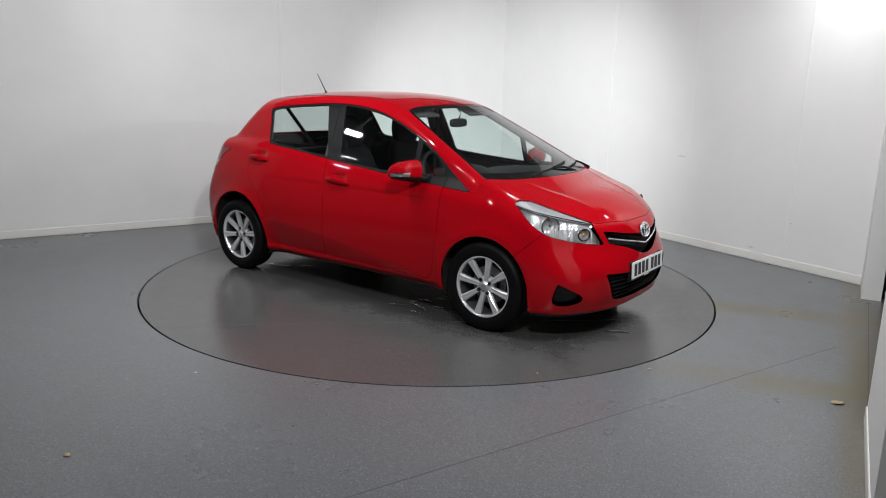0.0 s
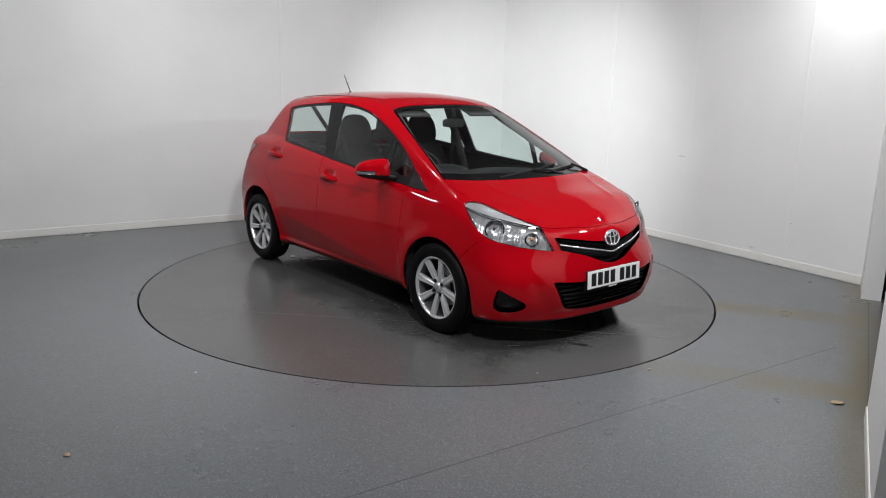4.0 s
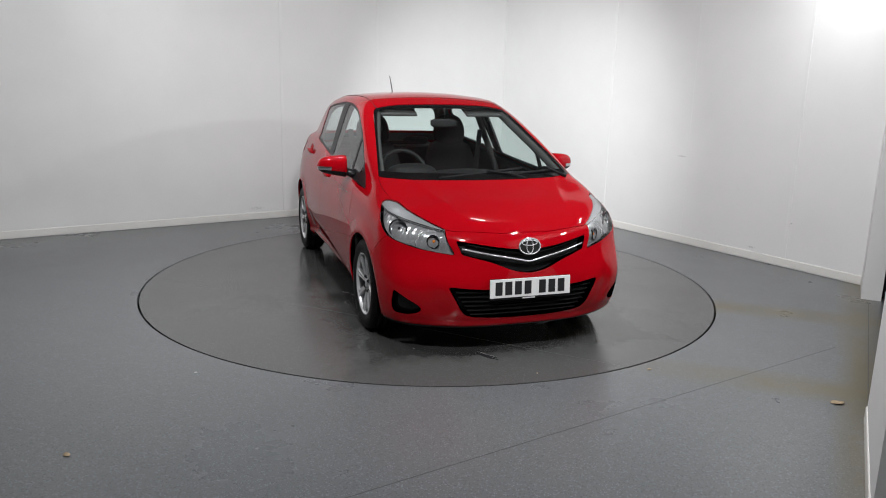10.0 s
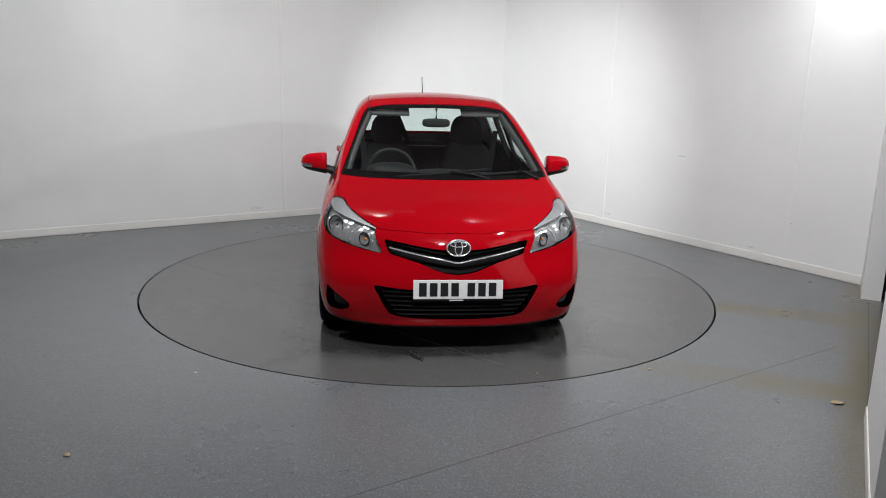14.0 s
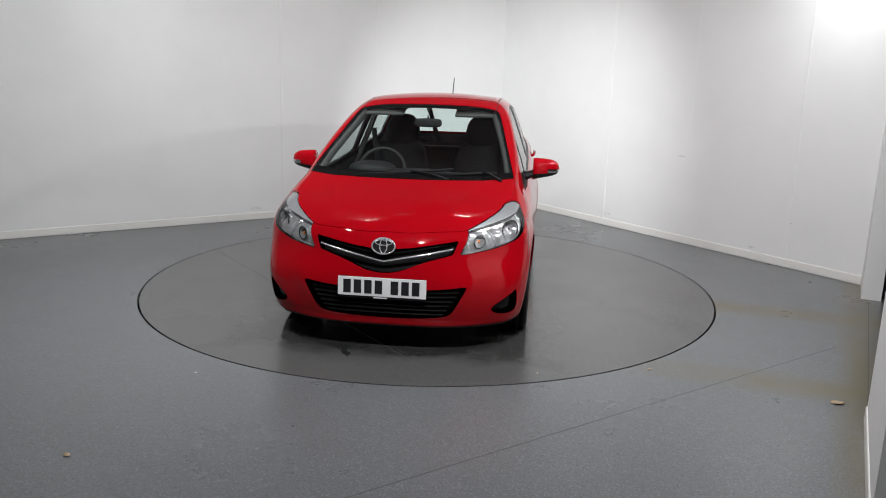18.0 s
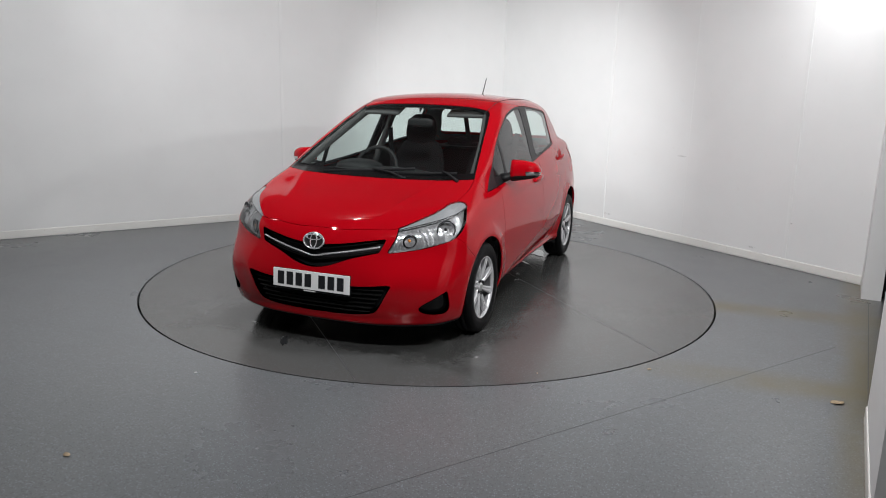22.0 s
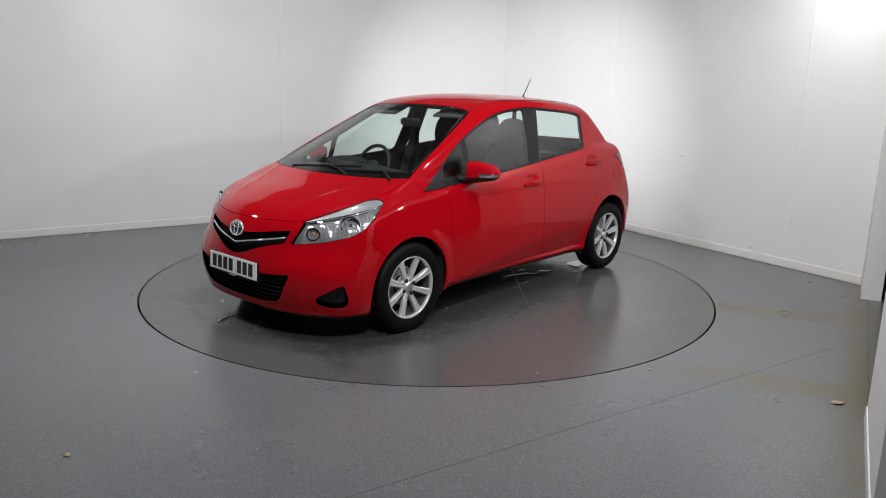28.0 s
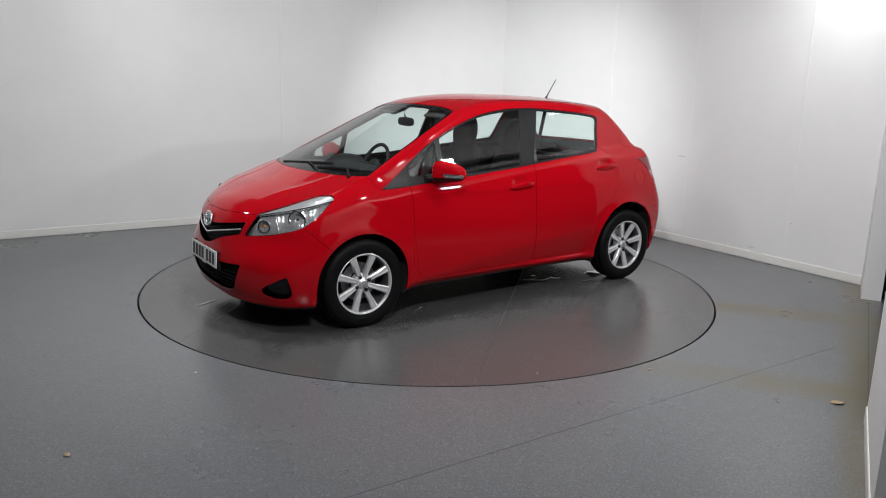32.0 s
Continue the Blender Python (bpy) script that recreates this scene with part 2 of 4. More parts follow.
def part(name, bm, material, parent, label="", smooth=False):
    """Links a bmesh as one mesh object under a thing or a part."""
    ob = link_bm(name, bm, material, smooth)
    ob.parent = parent
    if label:
        ob["label"] = label
    return ob


def tube_bm(points, radius, n=8, squash=1.0, up=(0, 0, 1), bm=None):
    """A tube along the points; radius may be a list; squash flattens it along up."""
    bm = bm or bmesh.new()
    pts = [Vector(p) for p in points]
    rad = radius if hasattr(radius, "__len__") else [radius] * len(pts)
    rings = []
    for i, p in enumerate(pts):
        d = (pts[min(i + 1, len(pts) - 1)] - pts[max(i - 1, 0)]).normalized()
        s = d.cross(Vector(up)).normalized()
        u = s.cross(d)
        rings.append([bm.verts.new(p + rad[i] * (s * math.cos(a) + u * math.sin(a) * squash)) for a in [2 * math.pi * k / n for k in range(n)]])
    for r, q in zip(rings, rings[1:]):
        for k in range(n):
            bm.faces.new((r[k], r[(k + 1) % n], q[(k + 1) % n], q[k]))
    bm.faces.new(rings[0][::-1])
    bm.faces.new(rings[-1])
    bmesh.ops.recalc_face_normals(bm, faces=bm.faces)
    return bm


def lathe_bm(profile, n=64, closed=False):
    """A ring about the y axis from (radius, y) pairs."""
    bm = bmesh.new()
    rings = [[bm.verts.new((r * math.cos(a), y, r * math.sin(a))) for a in [2 * math.pi * k / n for k in range(n)]] for r, y in profile]
    pairs = list(zip(rings, rings[1:])) + ([(rings[-1], rings[0])] if closed else [])
    for p, q in pairs:
        for k in range(n):
            bm.faces.new((p[k], p[(k + 1) % n], q[(k + 1) % n], q[k]))
    bmesh.ops.recalc_face_normals(bm, faces=bm.faces)
    return bm


def blob_bm(sx, sy, sz, power=3.0, u=24, v=14, shape=None):
    """A rounded block of half-sizes sx, sy, sz; shape(x, y, z) may bend it."""
    bm = bmesh.new()
    bmesh.ops.create_uvsphere(bm, u_segments=u, v_segments=v, radius=1)
    for w in bm.verts:
        c = w.co
        s = (abs(c.x) ** power + abs(c.y) ** power + abs(c.z) ** power) ** (-1 / power)
        p = Vector((c.x * s * sx, c.y * s * sy, c.z * s * sz))
        w.co = Vector(shape(*p)) if shape else p
    return bm


def wall_slab(name, a, b, z0, z1, thick, material):
    """A wall from a to b; its thickness lies to the right of the way from a to b."""
    a, b = Vector((*a, 0)), Vector((*b, 0))
    d = (b - a).normalized()
    n = Vector((d.y, -d.x, 0)) * thick
    pts = [a, b, b + n, a + n]
    vs = [(p.x, p.y, z) for z in (z0, z1) for p in pts]
    fs = [(0, 1, 5, 4), (1, 2, 6, 5), (2, 3, 7, 6), (3, 0, 4, 7), (3, 2, 1, 0), (4, 5, 6, 7)]
    return mesh_object(name, vs, fs, material)


# ---------------------------------------------------------------- room
# the plan: a square corner at the back, the entrance at one side, unseen added walls at the other and behind the camera
CORNER = (0.939, 4.392)
LEFT_END = (-5.952, 0.031)
JOINT = (3.655, 0.082)
JAMB_FAR = (3.421, -0.336)
JAMB_NEAR = (2.189, -2.574)
NEAR_END = (1.654, -3.536)


def structure(ob):
    return tagged(ob, kind="structure")


def on_line(a, b, s):
    a, b = Vector(a), Vector(b)
    return a + (b - a).normalized() * s


def wall_run(name, a, b, z0, z1, skirt=True, strips=()):
    """A wall from a to b with the room to the left of that way, its skirting and the cover strips of its panels."""
    w = structure(wall_slab(name, a, b, z0, z1, 0.14, WALL))
    a, b = Vector(a), Vector(b)
    d = (b - a).normalized()
    n = Vector((-d.y, d.x))
    turn = Matrix(((d.x, n.x, 0, a.x), (d.y, n.y, 0, a.y), (0, 0, 1, 0), (0, 0, 0, 1)))
    if skirt:
        L = (b - a).length
        prof = ((0, 0.007), (0.007, 0.007), (0.007, 0.074), (0.005, 0.079), (0.002, 0.081), (0, 0.081))
        vs = [(x, y, z) for x in (0.002, L - 0.002) for y, z in prof]
        k = len(prof)
        fs = [(i, (i + 1) % k, (i + 1) % k + k, i + k)[::-1] for i in range(k)] + [tuple(range(k)), tuple(range(2 * k - 1, k - 1, -1))]
        ob = mesh_object("skirting", vs, fs, SKIRT)
        ob.parent = w
        ob.matrix_basis = turn
    for s in strips:
        ob = part("cover_strip", box_bm(s - 0.016, 0.0, 0.083, s + 0.016, 0.006, z1, 0.002), WALL, w)
        ob.matrix_basis = turn
    return w


wall_run("wall_side", JOINT, CORNER, 0, CEILING, strips=(0.724, 3.064))
wall_run("wall_back", CORNER, LEFT_END, 0, CEILING, strips=(1.941, 3.162))
# unseen wall, added grey to keep reflections in the flank low
structure(wall_slab("wall_left", LEFT_END, (-5.952, -4.5), 0, CEILING, 0.1, ADDED_WALL))
wall_run("wall_entrance_far", JAMB_FAR, JOINT, 0, CEILING, skirt=False)
wall_run("wall_entrance_near", NEAR_END, JAMB_NEAR, 0, CEILING)
wall_run("lintel", JAMB_NEAR, JAMB_FAR, 2.15, CEILING, skirt=False)
# joints between the narrower panels of the side wall
for ob, s in ((bpy.data.objects["wall_side"], 1.918),):
    d = (Vector(CORNER) - Vector(JOINT)).normalized()
    j = part("panel_joint", box_bm(s - 0.003, 0.0, 0.096, s + 0.003, 0.0015, CEILING), WALL, ob)
    j.matrix_basis = Matrix(((d.x, -d.y, 0, JOINT[0]), (d.y, d.x, 0, JOINT[1]), (0, 0, 1, 0), (0, 0, 0, 1)))
# the dark yard beyond the entrance, and unseen walls added round the space behind the camera
structure(wall_slab("wall_outside", (6.2, -4.4), (6.2, 2.2), 0, CEILING, 0.1, ADDED_WALL))
structure(wall_slab("wall_outside_far", (6.2, 2.2), (3.2, 2.2), 0, CEILING, 0.1, ADDED_WALL))
structure(wall_slab("wall_outside_near", (2.4, -4.4), (6.2, -4.4), 0, CEILING, 0.1, ADDED_WALL))
structure(wall_slab("wall_behind", (-5.952, -7.6), (2.6, -7.6), 0, CEILING, 0.1, ADDED_WALL))
structure(wall_slab("wall_behind_left", (-5.952, -4.5), (-5.952, -7.6), 0, CEILING, 0.1, ADDED_WALL))
structure(wall_slab("wall_behind_right", (2.6, -7.6), (2.6, -4.5), 0, CEILING, 0.1, ADDED_WALL))
structure(wall_slab("wall_return_right", (2.6, -4.5), (NEAR_END[0] + 0.05, NEAR_END[1] - 0.02), 0, CEILING, 0.1, ADDED_WALL))
structure(mesh_object("ceiling", [(-9, -9, CEILING), (-9, 9, CEILING), (9, 9, CEILING), (9, -9, CEILING), (-9, -9, CEILING + 0.1), (-9, 9, CEILING + 0.1), (9, 9, CEILING + 0.1), (9, -9, CEILING + 0.1)],
                      [(0, 1, 2, 3), (4, 7, 6, 5), (0, 4, 5, 1), (1, 5, 6, 2), (2, 6, 7, 3), (3, 7, 4, 0)], CEIL))

# floor with the round pit of the turntable
RADIUS = 2.2398
n = 192
ring = [(math.cos(2 * math.pi * k / n), math.sin(2 * math.pi * k / n)) for k in range(n)]
vs, fs = [], []
for r, z in ((RADIUS + 0.007, -0.05), (RADIUS + 0.007, 0.0), (4.0, 0.0)):
    vs += [(r * c, r * s, z) for c, s in ring]
vs += [(30 * c / max(abs(c), abs(s)), 30 * s / max(abs(c), abs(s)), 0) for c, s in ring]
for row in range(3):
    fs += [(row * n + k, row * n + n + k, row * n + n + (k + 1) % n, row * n + (k + 1) % n) for k in range(n)]
structure(mesh_object("floor", vs, fs, FLOOR))
structure(mesh_object("turntable_pit", [((RADIUS + 0.03) * c, (RADIUS + 0.03) * s, -0.05) for c, s in ring], [tuple(range(n))], GROOVE))
vs, fs = [], []
for r, z in ((RADIUS - 0.007, -0.045), (RADIUS - 0.007, -0.0003), (RADIUS - 0.0073, 0.0), (1.2, 0.0)):
    vs += [(r * c, r * s, z) for c, s in ring]
for row in range(3):
    fs += [(row * n + k, row * n + (k + 1) % n, row * n + n + (k + 1) % n, row * n + n + k) for k in range(n)]
fs.append(tuple(range(3 * n, 4 * n)))
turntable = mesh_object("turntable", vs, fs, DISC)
tagged(turntable, "round turntable covered in flecked grey vinyl, soaked and painted with shade under the car", "turntable")


def floor_strip(name, a, b, w, parent=None):
    a, b = Vector((*a, 0)), Vector((*b, 0))
    d = (b - a).normalized()
    s = Vector((-d.y, d.x, 0)) * w / 2
    pts = [a - s, b - s, b + s, a + s]
    ob = mesh_object(name, [(p.x, p.y, z) for z in (-0.002, 0.0006) for p in pts], [(4, 5, 6, 7), (0, 1, 5, 4), (1, 2, 6, 5), (2, 3, 7, 6), (3, 0, 4, 7)], SEAM)
    ob.parent = parent
    return ob


for a, b in (((-0.937, -3.759), (1.563, -2.158)), ((1.563, -2.158), (2.611, -1.49)), ((3.404, -0.477), (2.277, -2.445))):
    structure(floor_strip("floor_seam", a, b, 0.0045))
for d in (0.727, -1.141):
    half_run = math.sqrt(2.20 ** 2 - d * d)
    floor_strip("seam", (-0.687 * d - 0.727 * half_run, 0.727 * d - 0.687 * half_run), (-0.687 * d + 0.727 * half_run, 0.727 * d + 0.687 * half_run), 0.003, turntable)


def puddle(x, y, a, b, turn, seed):
    """A thin film of water with a ragged edge."""
    rnd = random.Random(seed)
    ph = [(rnd.uniform(0, 6.28), rnd.uniform(0.05, 0.34) / k ** 0.5) for k in range(1, 8)]
    vs, n = [(0, 0, 0.0022)], 56
    for f, z in ((0.55, 0.0021), (0.86, 0.0018), (1.0, 0.0003)):
        for k in range(n):
            t = 2 * math.pi * k / n
            r = f * max(0.18, 1 + sum(m * math.sin((i + 1) * t + p) for i, (p, m) in enumerate(ph)))
            vs.append((a * r * math.cos(t), b * r * math.sin(t), z))
    fs = [(0, 1 + k, 1 + (k + 1) % n) for k in range(n)]
    for row in range(2):
        fs += [(1 + row * n + k, 1 + row * n + n + k, 1 + row * n + n + (k + 1) % n, 1 + row * n + (k + 1) % n) for k in range(n)]
    ob = mesh_object("puddle", vs, fs, WATER, True)
    tagged(ob, "thin clear puddle of water dripped on the turntable", "puddle", "puddles under the car")
    return ob, Matrix.Translation((x, y, 0.0002)) @ pose(0, 0, 0, 0, 0, turn)


# puddles, in the car's own plan
PUDDLES = [puddle(x, y, a, b, t, i) for i, (x, y, a, b, t) in enumerate((
    (-0.47, 0.46, 0.20, 0.055, 170), (-0.70, 0.52, 0.12, 0.06, 20), (-1.18, 0.53, 0.13, 0.08, 10), (0.73, 0.68, 0.09, 0.015, 40), (-0.10, 0.66, 0.05, 0.018, 0),
    (-0.30, 0.62, 0.05, 0.012, 10), (-1.14, -0.54, 0.05, 0.025, 0), (-1.02, -0.50, 0.045, 0.02, 30), (-0.90, -0.39, 0.05, 0.025, 20), (0.46, -0.74, 0.07, 0.02, 20),
    (0.62, -0.68, 0.11, 0.016, -20), (0.56, -0.52, 0.05, 0.018, 0), (0.72, -0.60, 0.05, 0.014, 10), (0.66, -0.80, 0.06, 0.016, 0), (1.95, -0.25, 0.10, 0.02, 30), (1.75, -0.60, 0.05, 0.012, 60),
    (0.60, -0.42, 0.03, 0.02, 0), (-0.62, 0.36, 0.05, 0.02, 0), (-0.94, 0.70, 0.05, 0.015, 0), (0.50, -0.60, 0.025, 0.012, 0)))]


def leaf(x, y, size, turn):
    vs, fs = [], []
    for k in range(9):
        s = k / 8
        w = 0.32 * math.sin(math.pi * s) ** 0.8 + 0.02
        for j in (-1, 0, 1):
            vs.append(((s - 0.5) * size, j * w * size, 0.003 + size * (0.05 * abs(j) + 0.08 * (s - 0.4) ** 2 + 0.03 * math.sin(5 * s + j))))
    for k in range(8):
        for j in range(2):
            a = 3 * k + j
            fs.append((a, a + 3, a + 4, a + 1))
    ob = mesh_object("leaf", vs, fs, LEAF, True)
    ob.matrix_basis = pose(x, y, 0, 0, 0, turn)
    ob.modifiers.new("thick", "SOLIDIFY").thickness = 0.0012
    return tagged(ob, "small curled dry brown leaf lying on the floor", "leaf", "leaves on the floor")


leaf(2.162, -2.362, 0.075, 4)
leaf(-1.519, -3.051, 0.040, -40)
scrap = leaf(-1.266, -2.112, 0.018, 20)
scrap.name = "paper_scrap"
scrap.data.materials[0] = PLATE
tagged(scrap, "tiny white scrap of paper lying on the floor", "scrap")
scrap["group"] = "scraps on the floor"
leaf(0.630, -2.03, 0.014, 70)
leaf(1.291, -1.938, 0.03, 30)

# flood lamps, with housings for the added ceiling ones too
for k, (x, y, z, tx, ty, tz, w, h, *_) in enumerate(LAMPS):
    m = look((x, y, z), (tx, ty, tz))
    body_ = tagged(link_bm("flood_lamp", box_bm(-w / 2 - 0.02, -h / 2 - 0.02, 0.012, w / 2 + 0.02, h / 2 + 0.02, 0.07, 0.006), GREY_METAL), "unseen grey metal flood lamp with a lit white panel", "flood lamp", "flood lamps")
    body_.matrix_world = m
    arm = part("bracket", box_bm(-0.015, -0.015, 0.0, 0.015, 0.015, max(CEILING - z, 0.02)), GREY_METAL, body_)
    arm.matrix_basis = m.inverted() @ Matrix.Translation(m @ Vector((0, 0, 0.05)))

m = look(SPOT_AT, SPOT_TO)
spot_body = tagged(link_bm("spot_lamp", lathe_bm([(0.10, 0.0), (0.11, 0.005), (0.11, 0.14), (0.06, 0.18), (0.0005, 0.18)], 32), GREY_METAL), "round grey metal spot lamp under the ceiling", "spot lamp")
spot_body.matrix_world = m @ pose(0, 0, 0.02, 90)
arm = part("bracket", box_bm(-0.015, -0.015, 0.0, 0.015, 0.015, 0.14), GREY_METAL, spot_body)
arm.matrix_basis = spot_body.matrix_world.inverted() @ Matrix.Translation(m @ Vector((0, 0, 0.10)))

# ---------------------------------------------------------------- car: surface


def spline(xs, ys):
    """A natural cubic spline through the knots, straight beyond them."""
    xs, ys = np.array(xs, float), np.array(ys, float)
    n, h = len(xs), np.diff(xs)
    A, r = np.eye(n), np.zeros(n)
    for i in range(1, n - 1):
        A[i, i - 1], A[i, i], A[i, i + 1] = h[i - 1], 2 * (h[i - 1] + h[i]), h[i]
        r[i] = 6 * ((ys[i + 1] - ys[i]) / h[i] - (ys[i] - ys[i - 1]) / h[i - 1])
    M = np.linalg.solve(A, r)

    def at(x):
        x = np.asarray(x, float)
        c = np.clip(x, xs[0], xs[-1])
        i = np.clip(np.searchsorted(xs, c) - 1, 0, n - 2)
        a, b, w = xs[i + 1] - c, c - xs[i], h[i]
        v = (M[i] * a ** 3 + M[i + 1] * b ** 3) / (6 * w) + (ys[i] / w - M[i] * w / 6) * a + (ys[i + 1] / w - M[i + 1] * w / 6) * b
        s0 = (ys[1] - ys[0]) / h[0] - h[0] * M[1] / 6
        s1 = (ys[-1] - ys[-2]) / h[-1] + h[-1] * M[-2] / 6
        return v + np.where(x < xs[0], (x - xs[0]) * s0, 0) + np.where(x > xs[-1], (x - xs[-1]) * s1, 0)

    return at


def smax(a, b, k):
    h = np.maximum(k - np.abs(a - b), 0) / k
    return np.maximum(a, b) + h * h * k / 4


def smin(a, b, k):
    return -smax(-a, -b, k)


AXLE, HUB = 1.255, 0.302
# lower body: half-width by height, its taper by length
side_z = spline([0.14, 0.22, 0.32, 0.46, 0.60, 0.74, 0.84, 0.92, 1.00, 1.10], [0.775, 0.800, 0.820, 0.834, 0.838, 0.826, 0.808, 0.785, 0.760, 0.725])
side_x = spline([-1.86, -1.6, -1.2, -0.6, 0.0, 0.7, 1.2, 1.5, 1.8, 2.05], [0.885, 0.945, 0.985, 1.0, 1.0, 1.0, 0.996, 0.982, 0.955, 0.92])
top_x = spline([-1.9, -0.94, 0.1, 0.75, 1.05, 1.25, 1.45, 1.65, 1.82, 1.93, 2.02], [1.10, 1.07, 0.985, 0.93, 0.955, 0.985, 0.94, 0.885, 0.82, 0.765, 0.68])
crown_x = spline([0.9, 1.1, 1.4, 1.7, 2.0], [0.0, 0.05, 0.105, 0.135, 0.2])
nose_z = spline([0.16, 0.24, 0.32, 0.42, 0.52, 0.60, 0.68, 0.76, 0.86], [1.93, 1.985, 2.012, 2.022, 2.015, 2.000, 1.985, 1.945, 1.86])
tail_z = spline([0.16, 0.3, 0.5, 0.64, 0.85, 1.0, 1.15], [-1.77, -1.835, -1.872, -1.858, -1.768, -1.710, -1.645])
# greenhouse
glass_z = spline([0.80, 0.90, 1.00, 1.10, 1.20, 1.30, 1.41, 1.50], [0.800, 0.775, 0.744, 0.712, 0.676, 0.637, 0.590, 0.545])
glass_x = spline([-1.7, -1.3, -1.0, -0.6, 0.0, 0.6, 1.0, 1.3], [-0.11, -0.055, -0.025, -0.004, 0.0, 0.0, -0.015, -0.05])
roof_x = spline([-1.6, -1.3, -1.0, -0.6, -0.2, 0.1, 0.3, 0.43, 0.6], [1.385, 1.438, 1.478, 1.504, 1.511, 1.497, 1.464, 1.433, 1.385])
hatch_z = spline([0.9, 1.0, 1.1, 1.2, 1.3, 1.42, 1.5], [-1.775, -1.735, -1.66, -1.56, -1.445, -1.31, -1.22])


def belly(x):
    """The height of the underside, lower under the nose."""
    return 0.158 + 0.032 * np.clip((1.02 - x) / 0.12, 0, 1)


low_crease = spline([-1.0, -0.36, -0.03, 0.27, 0.56, 0.75, 0.95], [0.505, 0.455, 0.415, 0.369, 0.322, 0.280, 0.25])


def body_field(x, y, z):
    """Below nought inside the car's outer skin; y is taken on one side."""
    y = np.abs(y)
    rf = np.hypot(x - AXLE, z - HUB)
    rr = np.hypot(x + AXLE, z - HUB)
    flare = 0.014 * np.exp(-((rf - 0.35) / 0.06) ** 2) + 0.014 * np.exp(-((rr - 0.35) / 0.06) ** 2)
    # the flank turns in under a crease that rises to the rear, down to the lip of the sill
    under = np.maximum(low_crease(x) - z, 0)
    under = under * under / (under + 0.030)
    lip = np.clip((z - 0.248) / 0.026, 0, 1)
    reach = np.clip((0.93 - x) / 0.16, 0, 1) * np.clip((x + 0.98) / 0.22, 0, 1)
    scoop = reach * (0.25 * np.minimum(under, 0.17) * (0.45 + 0.55 * lip * lip * (3 - 2 * lip)) + 0.60 * np.maximum(0.256 - z, 0))
    side = y - side_z(z) * side_x(x) - flare + scoop
    for hx, hz in ((-0.073, 0.880), (-0.995, 0.978)):
        side = side + 0.024 * np.exp(-((x - hx) / 0.066) ** 4 - ((z - hz) / 0.036) ** 4)
    top = (z - top_x(x) + np.maximum(crown_x(np.maximum(x, 0.9)), 0) * y * y) * 0.95
    run = np.clip((x - 1.08) / 0.16, 0, 1) * np.clip((1.90 - x) / 0.30, 0, 1)
    top = top - 0.0050 * run * np.exp(-np.abs((y - 0.485 + 0.311 * (x - 1.34)) / 0.030) ** 1.5)
    w = np.clip((z - 0.40) / 0.25, 0, 1)
    w = w * w * (3 - 2 * w)
    nose = x - nose_z(z) + 0.52 * w * y * y + 0.55 * (1 - w) * y ** 3
    nose = nose - 0.018 * np.exp(-((z - 0.190) / 0.024) ** 2) * np.clip(1.75 - 2 * y, 0, 1)
    nose = nose + 0.010 * np.exp(-((y - 0.520 - 0.34 * (z - 0.25)) / 0.065) ** 2) * np.exp(-((z - 0.36) / 0.11) ** 4)
    tail = tail_z(z) - x + 0.30 * y ** 3
    bow = np.clip((x - 0.80) / 0.35, 0, 1) * np.clip((1.95 - x) / 0.45, 0, 1)
    low = smax(smax(side, top, 0.075 + 0.06 * bow), smax(nose, tail, 0.05), 0.09)
    low = smax(low, belly(x) - z, 0.05)
    gside = (y - glass_z(z) - glass_x(x)) * 0.93
    screen = (x - (1.285 - 1.99 * (z - 1.0)) + (0.31 + 0.36 * (z - 1.0)) * y * y) * 0.45
    roof = z - roof_x(x) + 0.14 * y * y
    back = (hatch_z(z) - x + 0.45 * y * y) * 0.70
    up = smax(smax(gside, roof, 0.09), smax(screen, back, 0.02), 0.05)
    up = smax(up, 0.86 - z, 0.02)
    return smin(low, up, 0.05)


